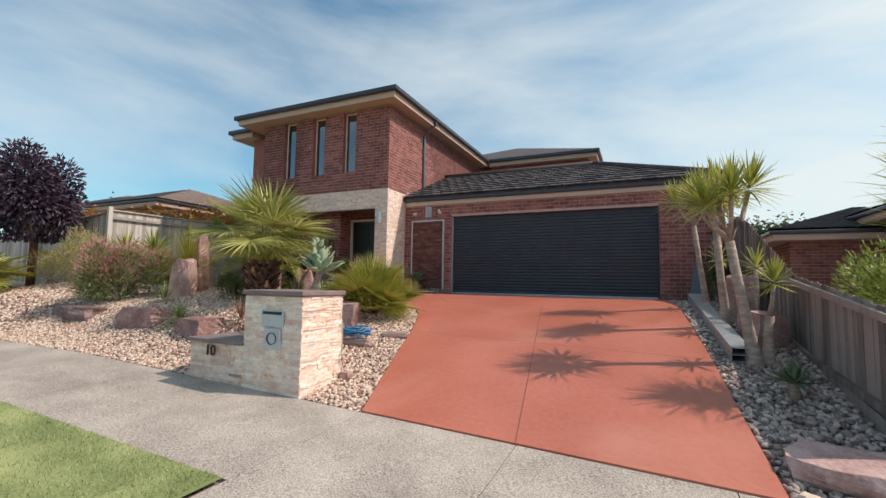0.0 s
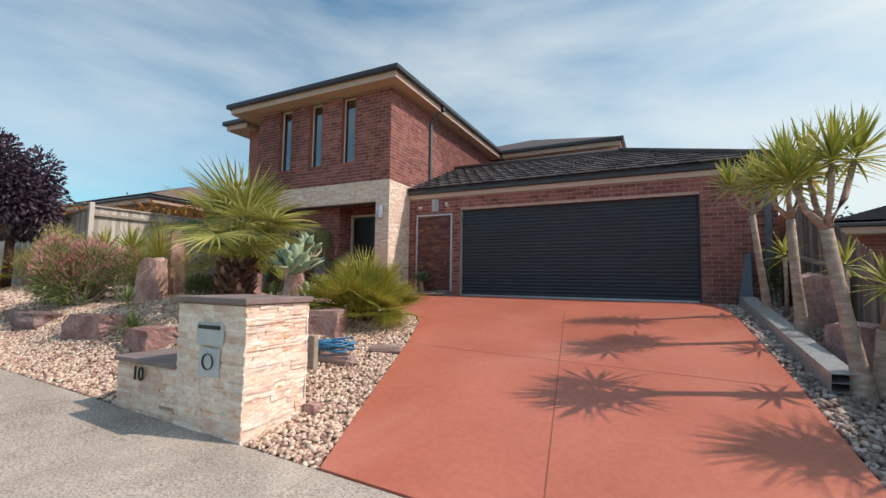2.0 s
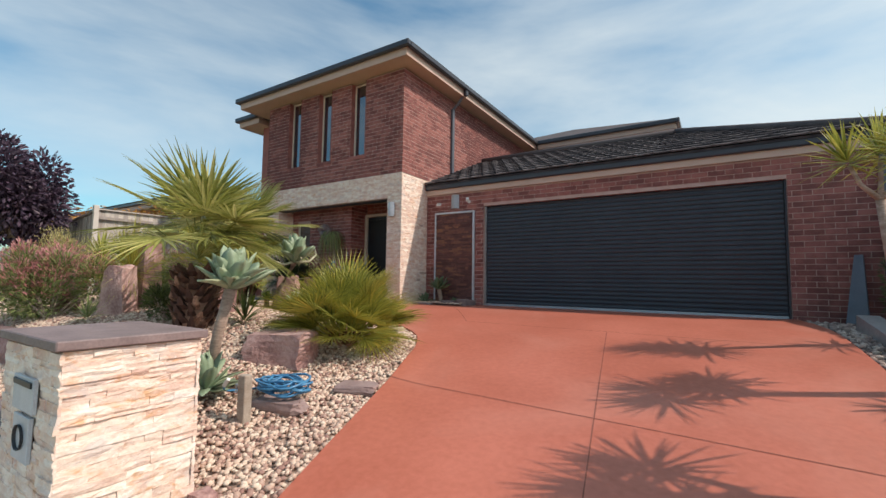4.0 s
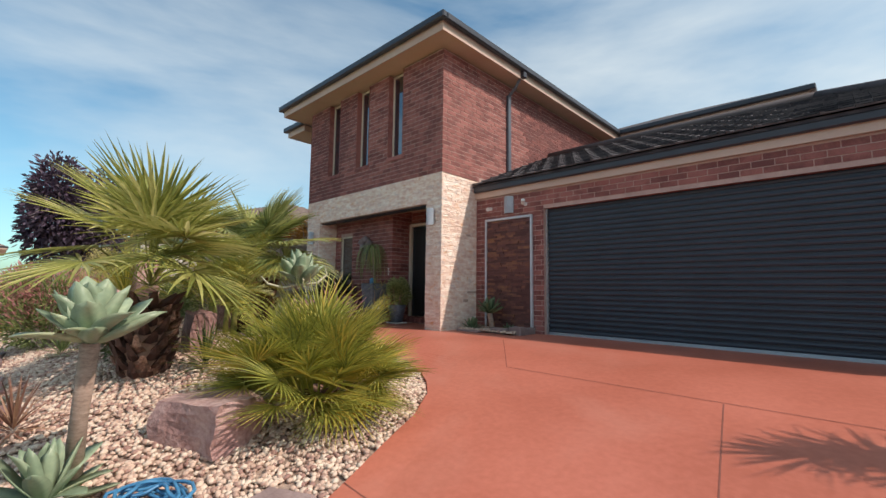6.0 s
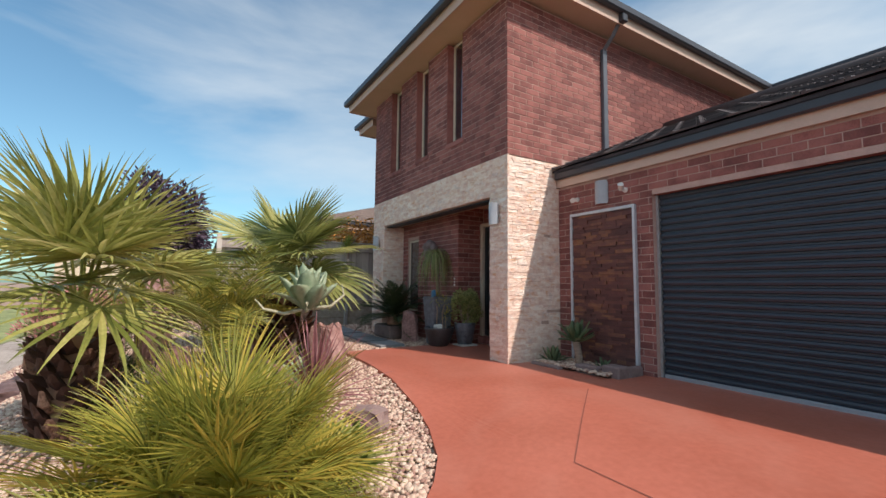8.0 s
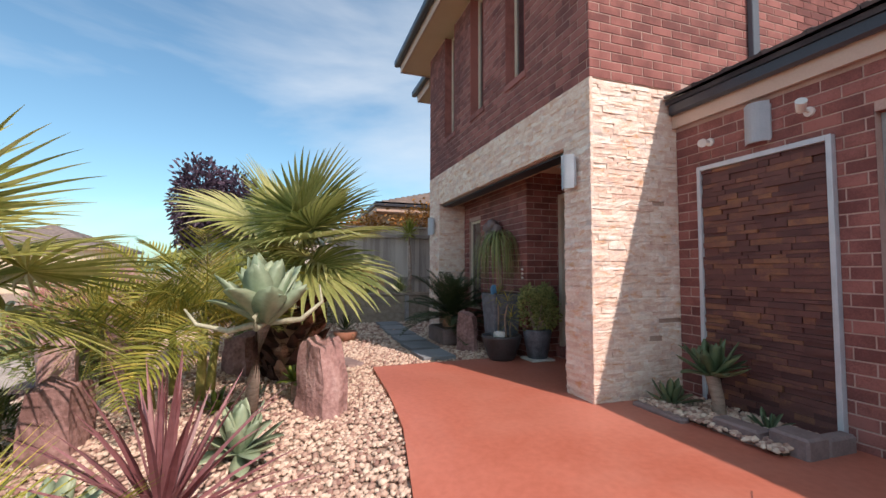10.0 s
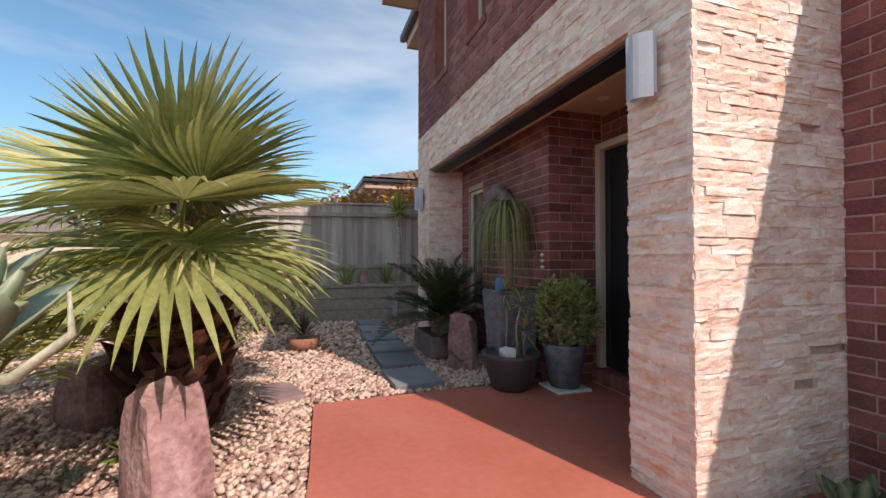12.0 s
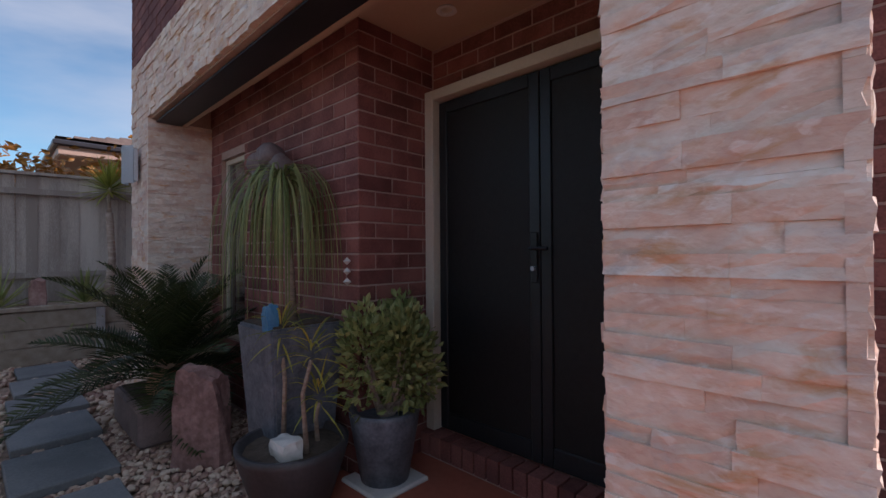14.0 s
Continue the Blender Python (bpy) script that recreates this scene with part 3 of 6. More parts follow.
M["white"] = mat("white_plastic", (0.62, 0.62, 0.60), (0.74, 0.74, 0.72), 0.5, 4, 60, 0.05)
M["blue_pipe"] = mat("downpipe_paint", (0.075, 0.095, 0.12), (0.11, 0.13, 0.16), 0.4, 4, 60, 0.05)
M["soil"] = mat("potting_soil", (0.05, 0.035, 0.025), (0.12, 0.09, 0.07), 0.95, 20, 60, 0.7)
M["black"] = mat("black_numerals", (0.012, 0.012, 0.013), (0.02, 0.02, 0.02), 0.5, 9, 60, 0.0)


# ---- plant makers ----
def strip(verts, faces, start, ahead, side, length, width, droop=0.0, fold=0.3, n=4, tip=0.0, belly=0.35, curl=0.0):
    """One folded leaf blade, tapering, drooping under its weight."""
    p, d, s = Vector(start), Vector(ahead).normalized(), Vector(side).normalized()
    i = len(verts)
    step = length / n
    for k in range(n + 1):
        f = k / n
        w = width * (tip + (1 - tip) * (min(1, (f + 0.15) / (belly + 0.15)) if f < belly else ((1 - f) / (1 - belly)) ** 0.75))
        up = s.cross(d).normalized()
        verts += [p - s * w / 2 + up * w * fold, p, p + s * w / 2 + up * w * fold]
        p = p + d * step
        d = (d + Vector((0, 0, -1)) * droop * step / length * (1 + f) + up * curl / n).normalized()
        s = (s - d * s.dot(d)).normalized()
    for k in range(n):
        a = i + 3 * k
        faces += [(a, a + 1, a + 4, a + 3), (a + 1, a + 2, a + 5, a + 4)]


def shared_mesh(name, verts, faces, material):
    me = bpy.data.meshes.new(name)
    me.from_pydata([tuple(v) for v in verts], [], faces)
    me.materials.append(material)
    return me


def fan_mesh(name, rng, material, petiole, radius, segs=26, droop=0.9, spread=150, join=0.5, tilt=38.0):
    """A fan frond along +X: a stalk, then a pleated blade that splits at join of its radius into free, drooping tips."""
    verts, faces = [], []
    for a, b in ((0.0, 0.5), (0.5, 1.0)):
        strip(verts, faces, (petiole * a, 0, 0), (1, 0, 0), (0, 1, 0), petiole * (b - a), 0.02, 0, 0.5, 1, 1.0)
    hub = Vector((petiole, 0, 0))
    bend = Matrix.Rotation(radians(tilt), 3, "Y")
    step = radians(2 * spread / (segs - 1))
    for k in range(segs):
        f = k / (segs - 1) * 2 - 1
        a = radians(f * spread)
        L = radius * (1.0 - 0.28 * abs(f) ** 2) * rng.uniform(0.93, 1.05)
        d = bend @ Vector((math.cos(a), math.sin(a), 0.10 * abs(f) + rng.uniform(-0.02, 0.02)))
        s = (bend @ Vector((-math.sin(a), math.cos(a), rng.uniform(-0.08, 0.08)))).normalized()
        d.normalize()
        sag = droop * rng.uniform(0.6, 1.4)
        p, n, i = hub.copy(), 8, len(verts)
        for q in range(n + 1):
            r = q / n
            full = 2 * L * min(r, join) * math.tan(step / 2) * 1.06
            w = max(full * (1.0 if r <= join else ((1 - r) / (1 - join)) ** 0.8), 0.0015)
            up = s.cross(d).normalized()
            verts += [p - s * w / 2, p + up * w * 0.30, p + s * w / 2]
            p = p + d * L / n
            if r > join * 0.55:
                d = (d + Vector((0, 0, -1)) * sag * (r + 0.1) ** 2 / n * 2.4).normalized()
                s = (s - d * s.dot(d)).normalized()
        for q in range(n):
            b = i + 3 * q
            faces += [(b, b + 1, b + 4, b + 3), (b + 1, b + 2, b + 5, b + 4)]
    return shared_mesh(name, verts, faces, material)


def feather_mesh(name, rng, material, length, leaflet, n=30, width=0.014, arch=1.0, keel=0.5):
    verts, faces = [], []
    p, d = Vector((0, 0, 0)), Vector((1, 0, 0))
    for k in range(n):
        f = k / n
        q = p + d * (length / n)
        strip(verts, faces, p, d, (0, 1, 0), length / n * 1.05, 0.014 * (1.1 - f), 0, 0.5, 1, 1.0)
        if f > 0.14:
            L = leaflet * math.sin(math.pi * min(1, 0.2 + f * 0.82)) ** 0.6
            up = Vector((0, 1, 0)).cross(d) * -1
            for sgn in (1, -1):
                ld = (Vector((0, sgn, 0)) + d * 0.75 + up * keel * rng.uniform(0.5, 1.2)).normalized()
                strip(verts, faces, p, ld, d, L * rng.uniform(0.85, 1.1), width, 0.45, 0.3, 3, 0.05)
        p = q
        d = (d + Vector((0, 0, -1)) * arch / n * (0.4 + 1.4 * f)).normalized()
    return shared_mesh(name, verts, faces, material)


def radiate(name, meshes, parent, origin, n, rng, lo, hi, scale=(0.85, 1.1), twist=0.3, inner=0.0, label=""):
    """n shared leaves turned about a crown: the first low, the last upright."""
    for k in range(n):
        f = k / max(1, n - 1)
        az = k * 2.39996 + rng.uniform(-twist, twist)
        el = radians(lo + (hi - lo) * f + rng.uniform(-7, 7))
        ob = new(name, meshes[k % len(meshes)])
        s = rng.uniform(*scale)
        ob.matrix_basis = Matrix.Translation(Vector(origin) + Vector((math.cos(az) * inner, math.sin(az) * inner, 0.0))) @ Matrix.Rotation(az, 4, "Z") @ Matrix.Rotation(-el, 4, "Y") @ Matrix.Rotation(rng.uniform(-twist, twist), 4, "X") @ Matrix.Scale(s, 4)
        ob.parent = parent


def scaly_trunk(parent, h, r, rng, rows=9, each=9):
    """A squat palm trunk clad in cut leaf bases that stand out and up."""
    verts, faces = [], []
    for j in range(rows):
        f = j / rows
        rr = r * (0.80 + 0.30 * math.sin(math.pi * min(1, 0.2 + f * 0.8)))
        for k in range(each):
            a = (k + 0.5 * (j % 2)) * math.tau / each + rng.uniform(-0.12, 0.12)
            o = Vector((math.cos(a), math.sin(a), 0))
            s = Vector((-math.sin(a), math.cos(a), 0))
            w, L, t = r * 0.34 * rng.uniform(0.8, 1.1), h / rows * 1.5, r * (0.32 + 0.35 * f)
            b = o * rr * 0.82 + Vector((0, 0, h * f))
            mid = o * (rr * 0.92 + t * 0.75) + Vector((0, 0, h * f + L * 0.45))
            tip = o * (rr * 0.92 + t * rng.uniform(0.8, 1.5)) + Vector((0, 0, h * f + L * rng.uniform(0.9, 1.4))) + s * rng.uniform(-0.02, 0.02)
            i = len(verts)
            verts += [b - s * w, b + s * w, b + o * t * 0.5 - Vector((0, 0, L * 0.1)), mid - s * w * 0.75, mid + s * w * 0.75, mid + o * t * 0.25, tip - s * w * 0.25, tip + s * w * 0.25, mid - o * t * 0.8 + Vector((0, 0, L * 0.2))]
            faces += [(i, i + 2, i + 5, i + 3), (i + 2, i + 1, i + 4, i + 5), (i + 3, i + 5, i + 6), (i + 5, i + 4, i + 7), (i + 5, i + 7, i + 6), (i, i + 3, i + 8), (i + 1, i + 8, i + 4), (i + 3, i + 6, i + 8), (i + 4, i + 8, i + 7), (i + 6, i + 7, i + 8)]
    pydata("trunk", verts, faces, M["fibre"], parent)
    core = lathe([(r * 0.9, -0.1), (r * 0.95, h * 0.5), (r * 0.75, h), (0.0, h + 0.03)], 14)
    part("trunk_core", core, M["fibre"], parent, smooth=True)


def fan_palm(label, place, rng, h, r, fronds, petiole, radius, material, crown=None, lo=-25, hi=75, droop=0.9, segs=26, join=0.5, tilt=38.0, spread=140):
    """The lowest fronds droop most; the youngest stand up stiffly."""
    t = thing("fan_palm", label, "palm", place)
    scaly_trunk(t, h, r, rng)
    low = [fan_mesh("frond", rng, material, petiole * q, radius, segs, droop * d, spread, join, tilt + e) for q, d, e in ((1.0, 1.2, 8), (0.8, 1.5, 14))]
    mid = [fan_mesh("frond", rng, material, petiole * q, radius, segs, droop * d, spread, join, tilt) for q, d in ((1.05, 0.8), (0.85, 1.0))]
    top = [fan_mesh("frond", rng, material, petiole * q, radius * 1.02, segs, droop * d, spread, join, tilt - 6) for q, d in ((0.9, 0.3), (0.7, 0.45))]
    a, b = fronds * 2 // 5, fronds * 2 // 5
    radiate("frond", low, t, (0, 0, crown or h), a, rng, lo, lo + (hi - lo) * 0.35, twist=0.45)
    radiate("frond", mid, t, (0, 0, (crown or h) + 0.03), b, rng, lo + (hi - lo) * 0.35, lo + (hi - lo) * 0.7, twist=0.45)
    radiate("frond", top, t, (0, 0, (crown or h) + 0.05), fronds - a - b, rng, lo + (hi - lo) * 0.7, hi, twist=0.4)
    return t


def head_mesh(name, rng, material, n, length, width, droop=0.5, lo=-35, hi=85):
    """A tuft of sword leaves round the end of a branch, as one mesh."""
    verts, faces = [], []
    for k in range(n):
        f = k / n
        az, el = k * 2.39996 + rng.uniform(-0.2, 0.2), radians(lo + (hi - lo) * f ** 0.8 + rng.uniform(-8, 8))
        d = Vector((math.cos(az) * math.cos(el), math.sin(az) * math.cos(el), math.sin(el)))
        s = Vector((-math.sin(az), math.cos(az), 0))
        strip(verts, faces, d * 0.02 + Vector((0, 0, 0.08 * f)), d, s, length * rng.uniform(0.8, 1.1), width, droop * rng.uniform(0.3, 1.3), 0.25, 4, 0.02, 0.3)
    return shared_mesh(name, verts, faces, material)


def bush(name, label, place, size, rng, material, n=1600, leaf=0.05, width=0.02, clumps=9, category="shrub", stems=True, up=0.5, second=None, kind=""):
    """A shrub of many small leaves on clumps, with stems inside."""
    t = thing(name, label, category, place, kind=kind)
    cs = [(Vector((rng.uniform(-0.6, 0.6) * size[0], rng.uniform(-0.6, 0.6) * size[1], rng.uniform(0.3, 0.85) * size[2])), rng.uniform(0.28, 0.5)) for _ in range(clumps)]
    for mname, mt, share in (("foliage", material, 1.0),) + ((("flower_head", second, 0.75),) if second else ()):
        verts, faces = [], []
        for k in range(int(n * share)):
            c, q = cs[k % clumps]
            d = Vector((rng.gauss(0, 1), rng.gauss(0, 1), rng.gauss(0.2, 1))).normalized()
            rr = rng.uniform(0.55, 1.08) if mname == "foliage" else rng.uniform(0.9, 1.2)
            p = c + Vector((d.x * size[0] * q, d.y * size[1] * q, d.z * size[2] * q)) * rr
            if p.z < 0.02:
                p.z = rng.uniform(0.02, 0.12)
            if mname == "flower_head" and d.z < 0:
                continue
            a = (d + Vector((0, 0, up)) + Vector((rng.uniform(-0.6, 0.6), rng.uniform(-0.6, 0.6), rng.uniform(-0.4, 0.4)))).normalized()
            s = a.cross(Vector((rng.uniform(-1, 1), rng.uniform(-1, 1), rng.uniform(-1, 1)))).normalized()
            strip(verts, faces, p, a, s, leaf * rng.uniform(0.7, 1.3), width, 0.3, 0.2, 2, 0.05, 0.45)
        pydata(mname, verts, faces, mt, t)
    if stems:
        for c, q in cs:
            part("stem", tube([(0, 0, -0.05), tuple(c * 0.5 + Vector((0, 0, -0.05))), tuple(c)], [0.018 + 0.01 * size[2], 0.012, 0.005], 5), M["bark"], t)
    return t


def agave(label, place, rng, n, length, width, material, stalk=0.0, lean=(0, 0), lo=-10, hi=80, category="succulent", name="agave"):
    t = thing(name, label, category, place)
    ms = []
    for c in (0.5, 0.2, -0.3):
        bm = bmesh.new()
        rows = []
        p, d = Vector((0, 0, 0)), Vector((1, 0, 0))
        for k in range(8):
            f = k / 7
            w = width / 2 * (0.42 + 1.3 * math.sin(math.pi * min(1, f * 0.98 + 0.02) ** 1.25) * 0.47) * (1 if f < 0.97 else 0.15)
            th = width * 0.14 * (1 - f * 0.8)
            up = Vector((0, 1, 0)).cross(d) * -1
            rows.append([bm.verts.new(p + v) for v in (Vector((0, -w, 0)) + up * w * 0.32, up * 0.0 + up * th * 0.2, Vector((0, w, 0)) + up * w * 0.32, -up * th)])
            p = p + d * length / 7
            d = (d + Vector((0, 0, 1)) * c / 7).normalized()
        for a, b in zip(rows, rows[1:]):
            for k in range(4):
                bm.faces.new((a[k], a[(k + 1) % 4], b[(k + 1) % 4], b[k]))
        bm.faces.new(rows[-1])
        bm.normal_update()
        ms.append(mesh_of("leaf", bm, material))
        ms[-1].polygons.foreach_set("use_smooth", [True] * len(ms[-1].polygons))
    top = (lean[0], lean[1], stalk)
    if stalk:
        part("stalk", tube([(0, 0, -0.1), (lean[0] * 0.35, lean[1] * 0.35, stalk * 0.45), top], [0.055, 0.045, 0.05], 10), M["stalk"], t, smooth=True)
    radiate("leaf", ms, t, top, n, rng, lo, hi, scale=(0.75, 1.05), twist=0.15, inner=0.02)
    return t


def rock(label, place, size, seed, turn=0.0, material=None, name="rock", taper=0.0, tilt=0.0):
    bm = bmesh.new()
    bmesh.ops.create_cube(bm, size=1)
    bmesh.ops.subdivide_edges(bm, edges=bm.edges[:], cuts=5, use_grid_fill=True)
    r = random.Random(seed)
    off = Vector((r.uniform(0, 50), r.uniform(0, 50), r.uniform(0, 50)))
    for v in bm.verts:
        c = v.co.copy()
        rounder = c.normalized() * 0.62
        c = c.lerp(rounder, 0.28)
        c += noise.noise_vector(c * 1.7 + off) * 0.13 + noise.noise_vector(c * 5 + off) * 0.035
        c.x *= 1 - taper * (c.z + 0.5)
        c.y *= 1 - taper * (c.z + 0.5)
        c.x += tilt * (c.z + 0.5)
        v.co = Vector((c.x * size[0], c.y * size[1], (c.z + 0.42) * size[2]))
    ob = part(name, bm, material or M["rock"], None, smooth=False)
    ob.location = place
    ob.rotation_euler = (0, 0, radians(turn))
    return tagged(ob, label, "rock")


def on(x, y, dz=0.0):
    return (x, y, ground_z(x, y) + 0.02 + dz)


rp = random.Random(11)
# ---- house fittings ----
def sash(name, x0, x1, z0, z1, y, depth=0.05, label=""):
    t = thing(name, label, "", kind="structure")
    w = 0.04
    for nm, b in (("window_jamb", (x0, x0 + w, z0, z1)), ("window_jamb", (x1 - w, x1, z0, z1)), ("window_head", (x0 + w, x1 - w, z1 - w, z1)), ("window_sill", (x0 + w, x1 - w, z0, z0 + w))):
        part(nm, box(b[0], b[1], y, y + depth, b[2], b[3], 0.003), M["frame"], t)
    part("pane", box(x0 + w, x1 - w, y + 0.02, y + 0.028, z0 + w, z1 - w), M["glass"], t)
    # near-black sheet behind the pane, its colour standing for the unlit room's shade
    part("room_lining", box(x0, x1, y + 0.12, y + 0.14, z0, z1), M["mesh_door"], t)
    return t


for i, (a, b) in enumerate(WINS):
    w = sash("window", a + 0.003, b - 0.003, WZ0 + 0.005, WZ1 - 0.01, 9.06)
    part("reveal", box(a - 0.001, a + 0.0025, 8.934, 9.058, WZ0 + 0.004, WZ1), M["brick"], w, "brick window reveal")
    part("reveal", box(b - 0.0025, b + 0.001, 8.934, 9.058, WZ0 + 0.004, WZ1), M["brick"], w, "brick window reveal")
    part("brick_sill", box(a - 0.03, b + 0.03, 8.925, 9.058, WZ0 - 0.075, WZ0 + 0.004, 0.004), M["brick"], w)
sash("window_porch", -9.127, -8.643, 0.503, 1.997, 9.46)

fd = thing("door", "", "", kind="structure")
for nm, b in (("door_frame", (-7.13, -7.06, 0.14, 2.18)), ("door_frame", (-5.59, -5.52, 0.14, 2.18)), ("door_frame", (-7.06, -5.59, 2.12, 2.18))):
    part(nm, box(b[0], b[1], 9.90, 10.02, b[2], b[3], 0.004), M["frame"], fd, "cream timber door frame")
for nm, a, b in (("security_door", -7.055, -6.36), ("security_door", -6.355, -5.595)):
    t2 = new(nm)
    t2.parent = fd
    for c in ((a, a + 0.06, 0.15, 2.11), (b - 0.06, b, 0.15, 2.11), (a + 0.06, b - 0.06, 2.04, 2.11), (a + 0.06, b - 0.06, 0.15, 0.25)):
        part("stile", box(c[0], c[1], 9.95, 9.985, c[2], c[3], 0.004), M["dark_frame"], t2)
    part("mesh", box(a + 0.06, b - 0.06, 9.962, 9.970, 0.25, 2.04), M["mesh_door"], t2)
part("door_leaf", box(-7.055, -5.595, 10.03, 10.07, 0.15, 2.12), M["mesh_door"], fd)
part("lock_plate", box(-6.41, -6.37, 9.938, 9.949, 1.05, 1.30, 0.003), M["dark_frame"], fd)
part("handle", tube([(-6.39, 9.938, 1.22), (-6.39, 9.90, 1.22), (-6.29, 9.90, 1.22)], 0.009, 8), M["dark_frame"], fd, "black lever handle")
part("lock", tube([(-6.39, 9.939, 1.12), (-6.39, 9.925, 1.12)], 0.012, 10), M["steel"], fd, "steel lock barrel")
step = thing("door_step", "", "", kind="structure")
part("slab", box(-7.13, -5.62, 9.86, 10.0, 0.0, 0.12), M["mortar"], step)
for k in range(18):
    part("brick", box(-7.12 + k * 0.083, -7.12 + k * 0.083 + 0.074, 9.84, 9.97, 0.02, 0.138, 0.003), M["brick"], step)


def wall_light(place, label, w=0.17, h=0.31, d=0.10):
    t = thing("wall_light", label, "outdoor light", place)
    bm = bmesh.new()
    n = 8
    ring = [(-w / 2 + w * k / n, -0.035 - (d - 0.035) * math.sin(math.pi * k / n)) for k in range(n + 1)]
    lo = [bm.verts.new((x, y, 0)) for x, y in ring]
    hi = [bm.verts.new((x, y, h)) for x, y in ring]
    for k in range(n):
        bm.faces.new((lo[k], lo[k + 1], hi[k + 1], hi[k]))
    bmesh.ops.solidify(bm, geom=bm.faces[:], thickness=0.003)
    part("shade", bm, M["light_shade"], t, "curved pale satin metal shade", smooth=False)
    part("back_plate", box(-w / 2 + 0.01, w / 2 - 0.01, -0.03, 0.0, 0.02, h - 0.02, 0.003), M["steel"], t)
    part("bulb", lathe([(0.0, 0.09), (0.025, 0.10), (0.03, 0.15), (0.0, 0.2)], 10, (0, -0.055, 0)), M["white"], t)
    return t


wall_light((-5.44, 8.915, 1.89), "brushed steel curved wall light on the stone pillar")
wall_light((-9.63, 8.915, 1.80), "brushed steel curved wall light on the stone pillar")
wall_light((-4.42, 9.925, 2.13), "brushed steel curved wall light on the garage brick wall", 0.2, 0.31)
for x, s in ((-4.84, 0), (-4.07, 1)):
    t = thing("sensor_light", "small white sensor spotlight on the brick wall", "outdoor light", (x, 9.92, 2.26))
    part("mount", lathe([(0.0, 0), (0.035, 0.0), (0.035, 0.02), (0.0, 0.02)], 12), M["white"], t).rotation_euler = (radians(90), 0, 0)
    part("arm", tube([(0, -0.02, 0), (0, -0.07, 0.01), (0.03 * s, -0.1, 0.04 * s)], 0.012, 8), M["white"], t)
    part("head", tube([(-0.01, -0.08, 0.0), (0.03, -0.14, 0.05 if s else -0.03)], [0.028, 0.036], 12), M["white"], t)
for x, y in ((-6.75, 9.7), (-6.1, 9.45), (-8.3, 9.3)):
    t = thing("downlight", "round white downlight in the porch ceiling", "ceiling light", (x, y, 2.47))
    part("rim", lathe([(0.045, 0.0), (0.055, -0.012), (0.035, -0.012), (0.03, 0.0)], 16), M["white"], t)
    part("lens", lathe([(0.03, -0.004), (0.0, -0.02)], 12), M["frame"], t)

# downpipe on the side wall, and by the garage
dp = thing("downpipe", "blue-grey rectangular downpipe on the upper brick wall", "downpipe")
part("pipe", box(-5.196, -5.136, 10.92, 11.02, 3.22, 4.95, 0.006), M["blue_pipe"], dp)
part("elbow", tube([(-5.165, 10.97, 4.94), (-4.98, 10.97, 5.10), (-4.86, 10.97, 5.27)], 0.042, 4), M["blue_pipe"], dp)
part("rain_head", box(-4.90, -4.74, 10.91, 11.03, 5.23, 5.40, 0.01), M["gutter"], dp)
part("shoe", box(-5.196, -5.0, 10.92, 11.02, 3.17, 3.23, 0.006), M["gutter"], dp)
dp = thing("downpipe", "dark blue downpipe at the corner of the garage", "downpipe")
part("pipe", box(2.48, 2.58, 9.85, 9.905, 0.0, 2.42, 0.006), M["blue_pipe"], dp)

# garage door: a curtain of ribs
gd = thing("garage_door", "", "", kind="structure")
verts, faces = [], []
pitch = 2.12 / 27
for k in range(27):
    z = 0.04 + k * pitch
    for dz, dy in ((0.0, 0.0), (0.008, -0.018), (0.030, -0.024), (0.052, -0.018), (0.060, 0.0)):
        verts += [(-3.68, 10.03 + dy, z + dz), (1.42, 10.03 + dy, z + dz)]
for k in range(len(verts) // 2 - 1):
    faces.append((2 * k, 2 * k + 1, 2 * k + 3, 2 * k + 2))
pydata("curtain", verts, faces, M["roller"], gd)
part("bottom_rail", box(-3.68, 1.42, 9.995, 10.045, -0.02, 0.042, 0.004), M["seal"], gd, "pale blue-grey bottom rail")
for x in (-3.718, 1.43):
    part("guide", box(x, x + 0.03, 9.99, 10.06, 0, 2.138), M["roller"] if x > 0 else M["galv"], gd)
part("housing", box(-3.71, 1.45, 10.05, 10.15, -0.05, 2.138), M["mesh_door"], gd)
part("lintel", box(-3.718, 1.458, 9.934, 10.05, 2.138, 2.16), M["brick"], garage_wall)

# niche with a steel frame
nf = thing("wall_feature", "dark stacked stone panel in a steel frame on the garage wall", "wall feature")
for b in ((-4.955, -4.92, 0.0, 2.06), (-3.965, -3.93, 0.0, 2.06), (-4.92, -3.965, 2.02, 2.06)):
    part("frame", box(b[0], b[1], 9.875, 9.94, b[2], b[3], 0.003), M["steel"], nf, "brushed steel edge")
z, kk = 0.0, 0
part("panel", box(-4.92, -3.965, 9.925, 9.931, 0, 2.02), M["soil"], nf)
while z < 2.01:
    h = min(rp.choice((0.028, 0.038, 0.048)), 2.018 - z)
    x = -4.919
    while x < -3.97:
        wd = rp.uniform(0.07, 0.26)
        if -3.966 - x - wd < 0.07:
            wd = -3.966 - x
        part("stone", box(x, x + wd - 0.002, 9.885 + rp.uniform(0, 0.022), 9.925, z, z + h - 0.002), M["dark_stone"], nf)
        x += wd
    z += h
gb2 = thing("planter_edge", "low grey stone edging of a small planting bed", "garden edging")
